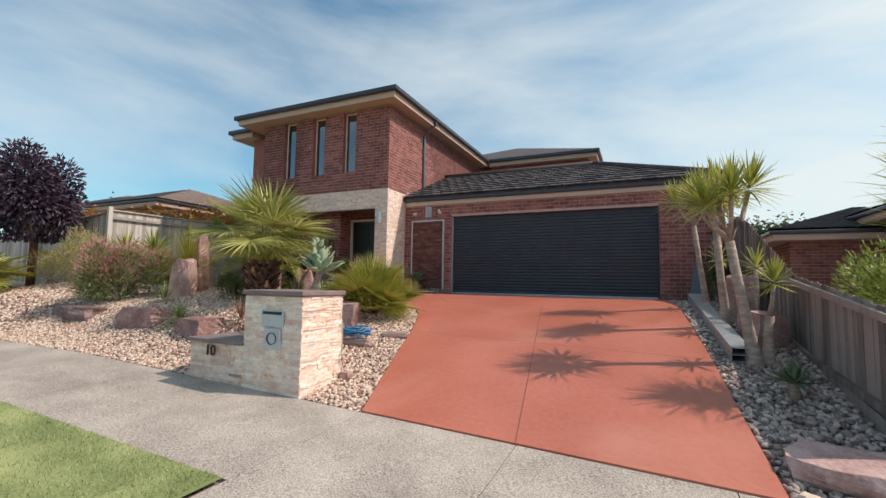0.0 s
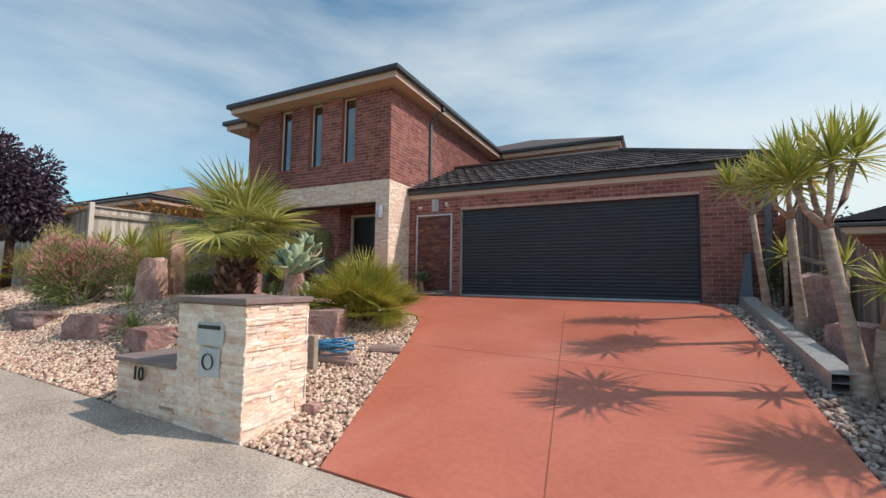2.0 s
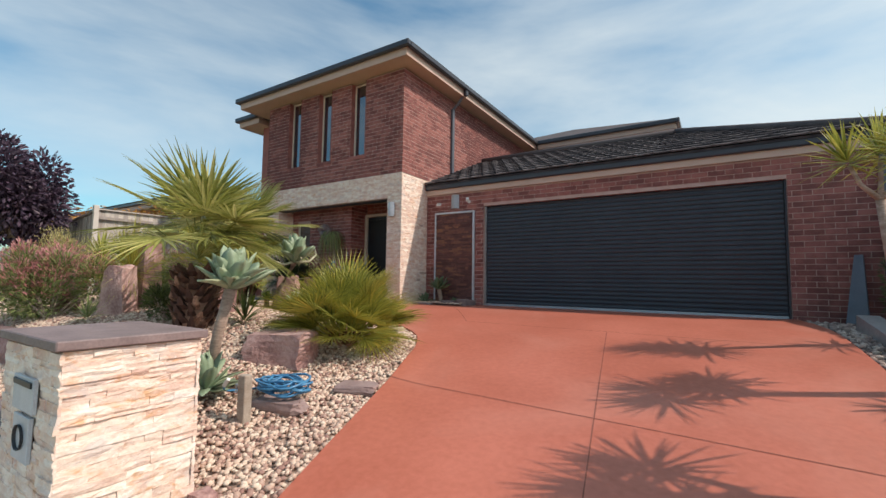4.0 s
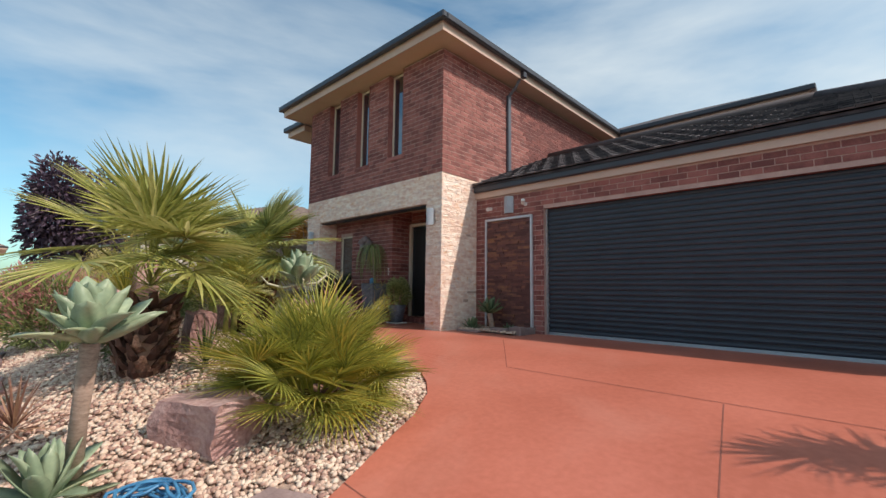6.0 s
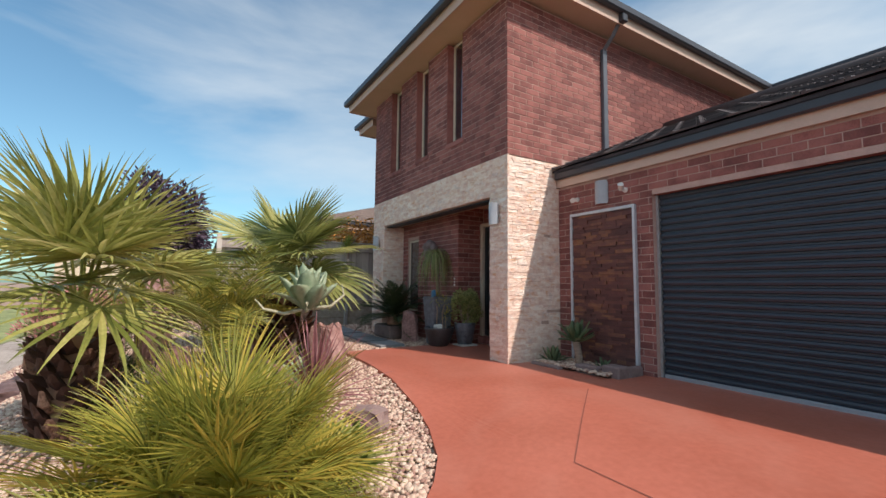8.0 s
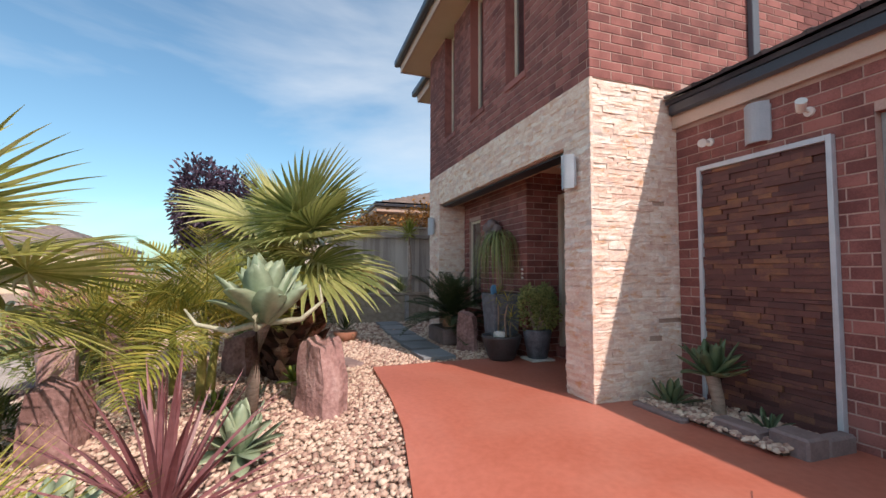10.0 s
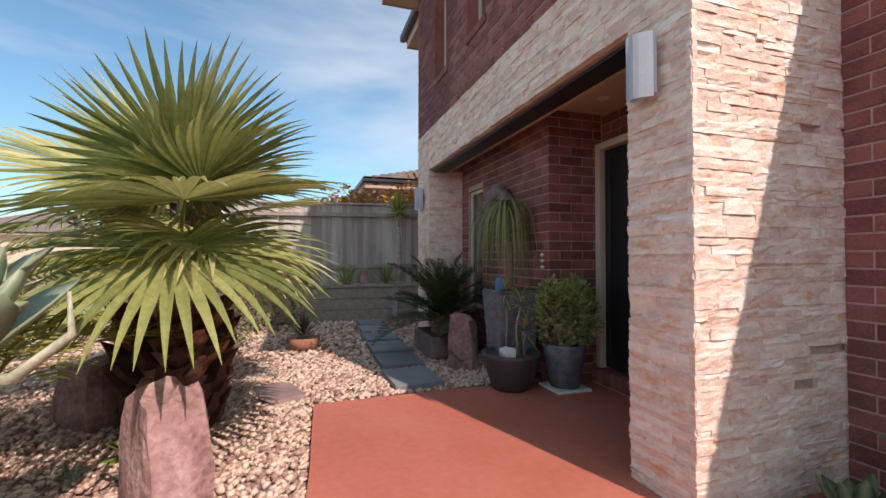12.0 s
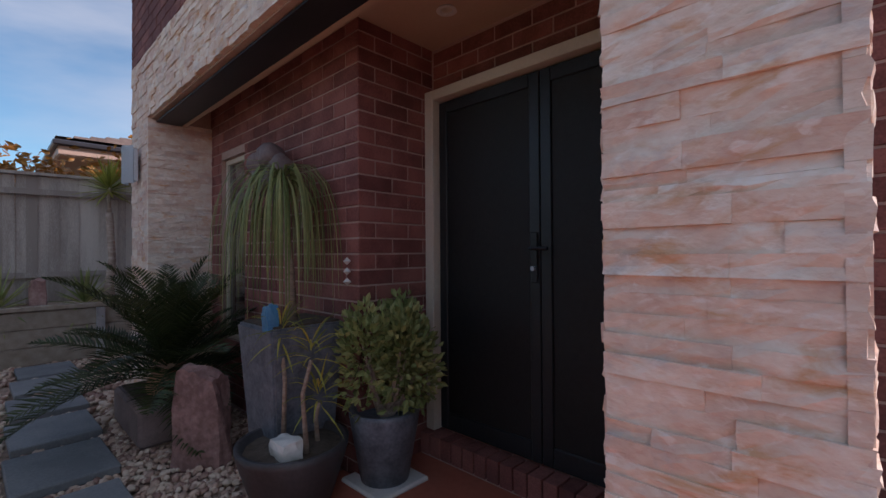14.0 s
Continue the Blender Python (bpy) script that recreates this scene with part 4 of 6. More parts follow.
for b in ((-4.1, -3.86, 9.42, 9.62, -0.05, 0.13), (-4.45, -4.12, 9.36, 9.5, -0.05, 0.10), (-5.1, -4.6, 9.24, 9.34, -0.05, 0.04), (-3.96, -3.86, 9.62, 9.88, -0.05, 0.11)):
    part("block", box(*b, 0.015), M["cap"], gb2)
part("soil", box(-5.14, -3.96, 9.36, 9.87, 0.004, 0.035, 0.01), M["soil"], gb2, kind="")


def yucca_small(label, place, rng, n, length, width, h=0.0, material=None, name="yucca"):
    t = thing(name, label, "plant", place)
    if h:
        part("stem", tube([(0, 0, -0.03), (0.01, 0.01, h * 0.5), (0, 0, h)], [0.03, 0.024, 0.026], 8), M["bark"], t, smooth=True)
    me = head_mesh("leaves", rng, material or M["yucca"], n, length, width)
    o = new("leaves", me)
    o.parent, o.location = t, (0, 0, h)
    return t


agave("dark green broad-leaved agave on a short leaning stem", (-4.58, 9.62, 0.03), rp, 28, 0.32, 0.095, M["agave_dark"], 0.30, (-0.05, -0.02), 5, 80)
agave("small green agave at the foot of the stone pillar", (-4.93, 9.5, 0.03), rp, 22, 0.24, 0.07, M["agave_dark"])
agave("small pale green agave behind the grey edging", (-4.25, 9.66, 0.03), rp, 14, 0.16, 0.045, M["agave_dark"])

# ---- letterbox ----
lb = thing("letterbox", "cream stacked stone letterbox pillar with a lower wing", "letterbox")
zb = -0.99
part("core", box(-2.83, -2.06, 2.395, 3.01, zb, 0.135), M["stone_back"], lb)
part("wing_core", box(-3.68, -2.86, 2.395, 2.86, zb, -0.425), M["stone_back"], lb)
part("cap", box(-2.875, -2.015, 2.35, 3.055, 0.137, 0.185, 0.006), M["cap"], lb, "dark stone cap")
part("wing_cap", box(-3.725, -2.856, 2.35, 2.905, -0.423, -0.38, 0.006), M["cap"], lb, "dark stone cap")
lr = random.Random(8)
rects = stone_rects("x", 2.395, -2.85, -2.04, zb, 0.13, -1, lr) + stone_rects("y", -2.06, 2.385, 3.03, zb, 0.13, 1, lr) + stone_rects("x", 2.395, -3.70, -2.855, zb, -0.43, -1, lr) + stone_rects("y", -3.68, 2.385, 2.88, zb, -0.43, -1, lr) + stone_rects("y", -2.83, 2.385, 3.03, -0.38, 0.13, -1, lr) + stone_rects("x", 3.01, -2.85, -2.04, zb, 0.13, 1, lr)
pieces("stone", M["stone"], lb, rects, lambda k: 0.012 + 0.012 * (((k * 7919) % 11) / 10), (-2.2, 2.4, -0.3), 420, True)
part("mail_slot", box(-2.57, -2.27, 2.352, 2.372, -0.19, -0.02, 0.003), M["steel"], lb, "brushed steel mail slot plate")
part("flap", box(-2.55, -2.29, 2.344, 2.353, -0.065, -0.035, 0.002), M["dark_frame"], lb)
part("tube_plate", box(-2.53, -2.30, 2.352, 2.372, -0.43, -0.21, 0.003), M["steel"], lb, "brushed steel plate round the paper tube")
o = part("paper_tube", lathe([(0.055, 0.0), (0.062, 0.012), (0.062, 0.0), (0.055, -0.005), (0.0, -0.004)], 20), M["dark_frame"], lb, "round newspaper tube")
o.location, o.rotation_euler = (-2.415, 2.350, -0.315), (radians(90), 0, 0)
cu = bpy.data.curves.new("house_number", "FONT")
cu.body, cu.size, cu.extrude = "10", 0.17, 0.006
cu.materials.append(M["black"])
num = new("house_number", cu)
num.location, num.rotation_euler, num.parent = (-3.42, 2.352, -0.56), (radians(90), 0, 0), lb

# ---- garden rocks ----
rock("standing reddish rock slab in gravel", on(-5.98, 6.76, -0.05), (0.46, 0.30, 0.70), 3, 35, taper=0.25, tilt=-0.1)
rock("tall pinkish upright rock", on(-7.0, 4.5, -0.05), (0.42, 0.30, 0.80), 5, 20, taper=0.12)
rock("tall dark upright rock behind a pinkish one", on(-7.25, 4.95, -0.05), (0.34, 0.3, 1.22), 6, 10)
rock("dark red upright rock beside the palm trunk", on(-5.42, 5.15, -0.05), (0.32, 0.26, 0.52), 7, 0)
rock("squared red boulder beside the clumping palm", on(-3.32, 4.6, -0.06), (0.62, 0.42, 0.36), 9, 25)
rock("long low red boulder in gravel", on(-6.25, 3.38, -0.08), (0.78, 0.40, 0.34), 12, 8)
rock("flat red boulder in gravel", on(-4.92, 3.38, -0.08), (0.68, 0.42, 0.28), 13, -8)
rock("dark low boulder in gravel", on(-8.05, 3.42, -0.08), (0.62, 0.4, 0.26), 14, 5, M["dark_rock"])
rock("dark low boulder in gravel", on(-8.75, 3.5, -0.08), (0.55, 0.35, 0.22), 15, -5, M["dark_rock"])
rock("small flat slate by the drive edge", on(-2.3, 4.64, -0.03), (0.34, 0.24, 0.09), 16, 30, M["slate"])
rock("flat slate under the coiled hose", on(-2.57, 3.99, -0.03), (0.44, 0.2, 0.11), 17, 10, M["slate"])
rock("small reddish stone in gravel", on(-1.98, 3.05, -0.02), (0.14, 0.11, 0.09), 18, 0)
rock("flat purple slate slab by the path", on(-7.72, 7.15, -0.02), (0.5, 0.32, 0.06), 19, 20, M["slate"])
rock("purple slate beside the drive curve", on(-4.25, 6.6, -0.03), (0.34, 0.2, 0.2), 20, 30, M["slate"])
rock("red rock standing in pebbles by the porch", on(-8.0, 8.92, -0.03), (0.30, 0.18, 0.62), 21, 40, taper=0.15)
rock("pinkish rock in the gravel bed", on(-8.6, 4.35, -0.05), (0.4, 0.3, 0.4), 22, 0)
rock("pinkish rock slab leaning by the feather palm", on(-7.2, 6.0, -0.05), (0.3, 0.25, 0.5), 23, 60)
rock("large flat brown rock by the footpath", on(2.42, 2.88, -0.08), (0.72, 0.62, 0.24), 24, -20)
rock("red rock between the yuccas", on(2.55, 7.3, -0.05), (0.4, 0.35, 0.75), 25, 0)
rock("red rock between the yuccas", on(2.5, 5.85, -0.05), (0.4, 0.4, 0.5), 26, 30)
rock("small pale stone at the footpath edge", on(2.3, 2.5, -0.02), (0.12, 0.09, 0.07), 27, 0, M["pebble"])
rock("small pale stone at the footpath edge", on(2.05, 2.47, -0.02), (0.10, 0.09, 0.06), 28, 40, M["pebble"])

# ---- palms ----
fan_palm("fan palm with a squat scaly brown trunk and drooping fronds", on(-4.93, 4.52), random.Random(21), 0.72, 0.19, 23, 0.68, 0.78, M["fan"], 0.86, 14, 94, 0.6, 25, 0.32, 28, 120)
fan_palm("grey-green fan palm with a thick fibrous trunk", on(-7.2, 6.5), random.Random(22), 0.85, 0.25, 14, 0.72, 0.92, M["fan_b"], 1.14, 0, 90, 0.95, 54, 0.56, 22, 150)
cl = thing("clumping_palm", "dense clump of small green and gold fan palms", "palm", on(-3.22, 5.38))
cr2 = random.Random(31)
cm2 = [fan_mesh("frond", cr2, M["clump"], 0.52 * q, 0.44, 26, d * 0.7, 95, 0.30, 15.0) for q, d in ((0.9, 0.6), (0.75, 0.9), (1.05, 0.4), (0.6, 1.2), (1.1, 0.7))]
radiate("frond", cm2, cl, (0, 0, 0.05), 130, cr2, 5, 88, twist=0.6, inner=0.1)
scaly_trunk(cl, 0.15, 0.14, cr2, 3, 8)
fp = thing("fan_palm", "young fan palm behind the flowering shrub", "palm", (-13.6, 3.9, -0.35))
radiate("frond", [fan_mesh("frond", cr2, M["clump"], 0.6, 0.7, 24, 0.8, 110, 0.4)], fp, (0, 0, 0.25), 26, cr2, -5, 85, twist=0.5)

fe = thing("feather_palm", "multi-stemmed feather palm with arching green fronds", "palm", on(-6.25, 5.7))
fr = random.Random(41)
fms = [feather_mesh("frond", fr, M["feather"], L, 0.30, 34, 0.016, a) for L, a in ((1.0, 1.5), (0.9, 1.1), (1.1, 1.9))]
for sx, sy, hh in ((-0.05, -0.12, 0.55), (0.12, 0.1, 0.6), (-0.22, 0.12, 0.45), (0.28, -0.2, 0.4)):
    part("stem", tube([(sx, sy, -0.05), (sx * 1.1, sy * 1.1, hh * 0.5), (sx * 1.3, sy * 1.3, hh)], [0.042, 0.035, 0.028], 8), M["petiole"], fe, smooth=True)
    radiate("frond", fms, fe, (sx * 1.3, sy * 1.3, hh), 9, fr, 15, 80, twist=0.4)

# ---- succulents and small plants ----
agave("large grey-green agave rosette on a bare leaning stalk", on(-3.38, 3.85), random.Random(51), 30, 0.37, 0.16, M["agave"], 0.86, (0.28, 0.0), 8, 84)
rosette = agave("large grey-green agave rosette on a bare stalk", on(-5.72, 6.2), random.Random(52), 30, 0.47, 0.20, M["agave"], 0.80, (0.38, 0.12), 30, 88)
for pts in ([(0.37, 0.10, 0.80), (0.39, -0.10, 0.75), (0.37, -0.30, 0.80), (0.33, -0.38, 0.90)], [(0.39, 0.16, 0.80), (0.45, 0.36, 0.82), (0.45, 0.50, 0.94), (0.43, 0.48, 1.06)], [(0.41, 0.12, 0.80), (0.55, 0.08, 0.78), (0.60, 0.07, 0.86), (0.53, 0.09, 0.89)]):
    part("dry_leaf", tube(pts, [0.024, 0.019, 0.014, 0.007], 7), M["dry_leaf"], rosette, "pale withered curling leaf", smooth=True)
agave("low grey-green agave beside the tap post", on(-3.2, 3.72, 0.06), random.Random(53), 26, 0.36, 0.12, M["agave"])
agave("low grey-green agave in the gravel", on(-5.15, 6.2, 0.05), random.Random(54), 24, 0.34, 0.12, M["agave"])
agave("low grey-green agave under the fan palm", on(-4.3, 5.6, 0.1), random.Random(55), 20, 0.26, 0.08, M["agave"])
agave("tiny pale agave in the gravel", on(-6.45, 6.22, 0.02), random.Random(56), 12, 0.09, 0.03, M["agave"])
agave("bright green leafy succulent beside the drive curve", on(-3.22, 6.02, 0.05), random.Random(57), 40, 0.24, 0.09, M["bright"], 0.16)
agave("bright green leafy succulent beside the standing rock", on(-6.35, 6.55, 0.05), random.Random(58), 22, 0.17, 0.06, M["bright"], 0.12)
agave("green agave between drive and fence", on(2.4, 4.15, 0.05), random.Random(59), 26, 0.20, 0.06, M["agave_dark"], 0.12)
agave("small green agave at the garden corner", on(-5.9, 5.95, 0.03), random.Random(60), 16, 0.17, 0.05, M["bright"])
yucca_small("red-bronze cordyline with narrow arching leaves", on(-4.0, 6.05), random.Random(61), 85, 0.60, 0.034, 0.28, M["redcord"], "cordyline")
yucca_small("bronze spiky flax in the gravel", on(-4.35, 3.62), random.Random(62), 44, 0.36, 0.024, 0.03, M["bronze"], "flax")
yucca_small("tiny red spiky plant in the gravel", on(-9.6, 3.2), random.Random(63), 20, 0.24, 0.02, 0.0, M["redcord"], "flax")
yucca_small("low striped green aloe in the gravel", on(-5.45, 3.42), random.Random(64), 55, 0.30, 0.028, 0.0, M["bushy"], "aloe")
yucca_small("low green strap plant behind the boulder", on(-6.9, 4.1), random.Random(65), 40, 0.3, 0.025, 0.0, M["bushy"], "aloe")
yucca_small("green cordyline above the flowering shrub", on(-11.0, 5.65), random.Random(66), 60, 0.62, 0.06, 0.75, M["yucca"], "cordyline")
yucca_small("green cordyline above the flowering shrub", on(-9.85, 5.65), random.Random(67), 60, 0.62, 0.06, 0.75, M["yucca"], "cordyline")
yucca_small("yellow-green grass tree with fine drooping leaves", on(-7.25, 4.75), random.Random(68), 420, 0.85, 0.009, 0.55, M["clump"], "grass_tree")
yucca_small("dark green strap plant under the fan palm", on(-4.55, 4.95), random.Random(69), 40, 0.42, 0.03, 0.0, M["darkbush"], "flax")
yucca_small("green spiky plant in a low terracotta pot", on(-9.5, 7.35), random.Random(70), 40, 0.26, 0.03, 0.14, M["darkbush"], "succulent")
part("plant_pot", lathe([(0.0, 0.0), (0.15, 0.0), (0.20, 0.15), (0.19, 0.16), (0.0, 0.14)], 18, on(-9.5, 7.35)), M["terracotta"], None, "low brown terracotta pot in the gravel", smooth=True)["category"] = "plant pot"
bush("grevillea", "rounded grevillea with pinkish red flower tips", on(-8.15, 4.05), (0.95, 0.65, 0.95), random.Random(71), M["bushy"], 7500, 0.075, 0.020, 14, second=M["pinkleaf"])
bush("shrub", "pale yellow-green twiggy shrub by the fence", on(-11.9, 5.25), (1.15, 0.6, 1.25), random.Random(72), M["pale"], 7000, 0.06, 0.012, 14)
bush("shrub", "pale yellow-green twiggy shrub by the fence", on(-13.4, 5.2), (0.9, 0.6, 0.95), random.Random(73), M["pale"], 5000, 0.06, 0.014, 12)
bush("shrub", "low mixed green shrub behind the palms", on(-9.4, 5.9), (0.9, 0.5, 0.6), random.Random(74), M["bushy"], 4000, 0.07, 0.016, 10)
bush("shrub", "low green shrub beside the grevillea", on(-9.4, 4.2), (0.6, 0.45, 0.5), random.Random(75), M["bushy"], 3500, 0.05, 0.010, 10)
bush("shrub", "low dark green shrub under the fan palm", on(-5.6, 4.55), (0.4, 0.35, 0.4), random.Random(76), M["darkbush"], 2200, 0.06, 0.014, 8)
bush("bougainvillea", "magenta-tipped shrub against the fence", on(-9.3, 6.4), (0.6, 0.4, 1.1), random.Random(77), M["bushy"], 2500, 0.05, 0.02, 9, second=M["redcord"])
bush("shrub", "dense leafy shrub by the retaining wall", on(-11.2, 6.8), (0.7, 0.7, 0.9), random.Random(78), M["darkbush"], 3000, 0.06, 0.02, 9)

# ---- hose, post, tap ----
po = thing("tap_post", "short weathered timber post beside the coiled hose", "post", on(-2.6, 3.7))
part("post", box(-0.045, 0.045, -0.035, 0.035, -0.1, 0.36, 0.006), M["timber"], po)
part("tap", tube([(-0.04, 0, 0.27), (-0.11, 0, 0.27), (-0.12, 0, 0.21)], 0.012, 8), M["steel"], po)
part("handle", box(-0.12, -0.06, -0.008, 0.008, 0.31, 0.322, 0.003), M["terracotta"], po)
hs = thing("garden_hose", "coiled blue garden hose on a flat slate", "hose", on(-2.62, 4.08, 0.08))
hr = random.Random(5)
pts = []
for k in range(240):
    a = k / 22 * math.tau
    r = 0.17 + 0.05 * math.sin(k * 0.37) + 0.02 * math.sin(k * 1.1)
    pts.append((r * math.cos(a) * 1.15, r * math.sin(a) * 0.85, 0.012 + 0.10 * k / 240 + 0.012 * math.sin(k * 0.9)))
part("coil", tube(pts, 0.010, 6), M["hose"], hs, smooth=True)
part("tail", tube([(-0.18, 0, 0.03), (-0.3, -0.15, 0.0), (-0.36, -0.32, 0.02), (-0.2, -0.42, 0.1)], 0.010, 6), M["hose"], hs, smooth=True)
part("connector", tube([(-0.2, -0.42, 0.1), (-0.14, -0.42, 0.16)], 0.016, 8), M["white"], hs)

# ---- right-hand strip ----
be = thing("steel_beam", "galvanised hollow steel section lying on pebbles", "steel section")
a0, b0 = Vector((2.13, 4.98, ground_z(2.13, 4.98) + 0.05)), Vector((1.98, 8.5, ground_z(1.98, 8.5) + 0.05))
dd = (b0 - a0).normalized()
ss2 = Vector((dd.y, -dd.x, 0)).normalized()
uu = ss2.cross(dd)
for nm, s0, s1, u0, u1 in (("side", -0.10, -0.094, 0, 0.17), ("side", 0.094, 0.10, 0, 0.17), ("web", -0.094, 0.094, 0.164, 0.17), ("web", -0.094, 0.094, 0, 0.006), ("web", -0.094, 0.094, 0.085, 0.091)):
    vs = [a0 + dd * t + ss2 * s + uu * u for t in (0, (b0 - a0).length) for s, u in ((s0, u0), (s1, u0), (s1, u1), (s0, u1))]
    pydata(nm, vs, [(0, 1, 2, 3), (7, 6, 5, 4), (0, 4, 5, 1), (1, 5, 6, 2), (2, 6, 7, 3), (3, 7, 4, 0)], M["galv"], be)


def yucca_tree(label, base, rng, fork, heads, r=0.085, name="yucca_tree", leaf=0.43, n=62):
    """Trunk from base to fork, then a branch to each head with its tuft."""
    t = thing(name, label, "tree", base)
    B = Vector(base)
    f = Vector(fork) - B
    mid = f * 0.5 + Vector((rng.uniform(-0.04, 0.04), rng.uniform(-0.04, 0.04), 0))
    part("trunk", tube([(0, 0, -0.08), (0, 0, 0.03), tuple(f * 0.2 + Vector((0.01, 0, 0))), tuple(mid), tuple(f)], [r * 1.9, r * 1.5, r * 1.05, r * 0.85, r * 0.8], 12), M["bark"], t, smooth=True)
    ms = [head_mesh("leaf_head", rng, M["yucca"], n, leaf, 0.034, 0.3, -30, 88) for _ in range(2)]
    for k, h in enumerate(heads):
        q = Vector(h) - B
        m = f.lerp(q, 0.5) + Vector(((q - f).x * 0.12, (q - f).y * 0.12, -0.03))
        part("branch", tube([tuple(f), tuple(m), tuple(q)], [r * 0.6, r * 0.42, r * 0.36], 8), M["bark"], t, smooth=True)
        o = new("leaf_head", ms[k % 2])
        lean = (q - f).normalized()
        o.matrix_basis = Matrix.Translation(q) @ Vector((lean.x * 0.5, lean.y * 0.5, 1)).to_track_quat("Z", "X").to_matrix().to_4x4() @ Matrix.Rotation(k * 1.3, 4, "Z") @ Matrix.Scale(rng.uniform(0.9, 1.08), 4)
        o.parent = t
    return t


yt = random.Random(81)
yucca_tree("tall bare-trunked yucca with tufts of sword leaves", (2.27, 5.05, -0.60), yt, (2.04, 4.92, 0.84), [(1.80, 4.8, 1.22), (1.98, 5.1, 1.38), (2.24, 4.88, 1.42), (2.04, 4.7, 1.36)], 0.063)
yucca_tree("tall bare-trunked yucca with tufts of sword leaves", (2.20, 6.5, -0.26), yt, (2.10, 6.35, 1.12), [(1.88, 6.3, 1.50), (2.26, 6.5, 1.60), (2.05, 6.15, 1.64), (2.16, 6.6, 1.52)], 0.06)
yucca_tree("slender bare-trunked yucca by the garage corner", (2.10, 7.75, -0.06), yt, (1.92, 7.5, 1.36), [(1.68, 7.4, 1.72), (1.95, 7.55, 1.80), (2.12, 7.5, 1.72)], 0.05)
yucca_tree("short yucca with one side tuft by the fence", (2.40, 5.15, -0.55), yt, (2.44, 5.12, -0.02), [(2.47, 5.05, 0.34)], 0.06, n=46, leaf=0.30)
yucca_small("small yucca tuft among the trunks", (2.32, 7.75, -0.05), yt, 24, 0.32, 0.035, 0.8)
yucca_small("small yucca tuft among the trunks", (2.55, 6.3, -0.2), yt, 24, 0.32, 0.035, 0.75)
bush("creeper", "dark climbing plant at the garage corner", (2.45, 8.9, 0.0), (0.25, 0.3, 0.8), yt, M["darkbush"], 1200, 0.05, 0.02, 7)
sh = thing("folded_sheet", "grey sheet leaning at the garage corner", "sheet")
pydata("sheet", [(1.98, 9.55, -0.02), (2.2, 9.45, -0.02), (2.24, 9.8, 0.95), (2.16, 9.85, 0.95), (2.0, 9.60, -0.02), (2.22, 9.5, -0.02), (2.26, 9.84, 0.95), (2.18, 9.88, 0.95)],
       [(0, 1, 2, 3), (7, 6, 5, 4), (0, 4, 5, 1), (1, 5, 6, 2), (2, 6, 7, 3), (3, 7, 4, 0)], M["blue_pipe"], sh)


# ---- fences ----
def paling_fence(name, a, b, top, base, material, label, width=0.105, cap=False, rails_front=0.0):
    """Palings from a to b; top and base give the heights along it."""
    t = thing(name, label, "fence")
    A, B = Vector((*a, 0)), Vector((*b, 0))
    d = (B - A).normalized()
    s = Vector((-d.y, d.x, 0))
    L = (B - A).length
    n = int(L / (width * 0.93))
    shared = {}
    fr2 = random.Random(n)
    for k in range(n):
        f = (k + 0.5) / n
        z0, z1 = base(f), top(f) + fr2.uniform(-0.012, 0.012)
        hgt = round(z1 - z0, 2)
        if hgt not in shared:
            c = 0.012
            w2 = width / 2
            vs = []
            for y in (0.0, 0.015):
                vs += [(-w2, y, 0), (w2, y, 0), (w2, y, hgt - c), (w2 - c, y, hgt), (-w2 + c, y, hgt), (-w2, y, hgt - c)]
            fs = [(0, 1, 2, 3, 4, 5), (11, 10, 9, 8, 7, 6)] + [(i, i + 6, (i + 1) % 6 + 6, (i + 1) % 6) for i in range(6)]
            shared[hgt] = shared_mesh("paling", vs, fs, material)
        o = new("paling", shared[hgt])
        p = A.lerp(B, f) + s * (0.008 * (k % 2) + fr2.uniform(0, 0.003))
        o.matrix_basis = Matrix.Translation((p.x, p.y, z0)) @ Matrix.Rotation(math.atan2(d.y, d.x), 4, "Z") @ Matrix.Rotation(fr2.uniform(-0.006, 0.006), 4, "Y")
        o.parent = t
    for zf in (0.2, 0.85):
        vs = []
        for f in (0, 1):
            p = A.lerp(B, f)
            z = base(f) + (top(f) - base(f)) * zf
            for q, dz in ((0.026, 0), (0.07, 0), (0.07, 0.07), (0.026, 0.07)):
                vs.append((p + s * (q if not rails_front else -q) + Vector((0, 0, z + dz))))
        pydata("rail", vs, [(0, 1, 2, 3), (7, 6, 5, 4), (0, 4, 5, 1), (1, 5, 6, 2), (2, 6, 7, 3), (3, 7, 4, 0)], material, t)
    if cap:
        vs = []
        for f in (0, 1):
            p = A.lerp(B, f)
            z = top(f) + 0.006
            for q, dz in ((-0.05, 0), (0.07, 0), (0.07, 0.035), (-0.05, 0.035)):
                vs.append((p + s * q + Vector((0, 0, z + dz))))
        pydata("capping", vs, [(0, 1, 2, 3), (7, 6, 5, 4), (0, 4, 5, 1), (1, 5, 6, 2), (2, 6, 7, 3), (3, 7, 4, 0)], material, t)
    return t


def lerp1(pts, v):
    for (a, za), (b, zb2) in zip(pts, pts[1:]):
        if v <= b:
            return za + (zb2 - za) * (v - a) / (b - a)
    return pts[-1][1]


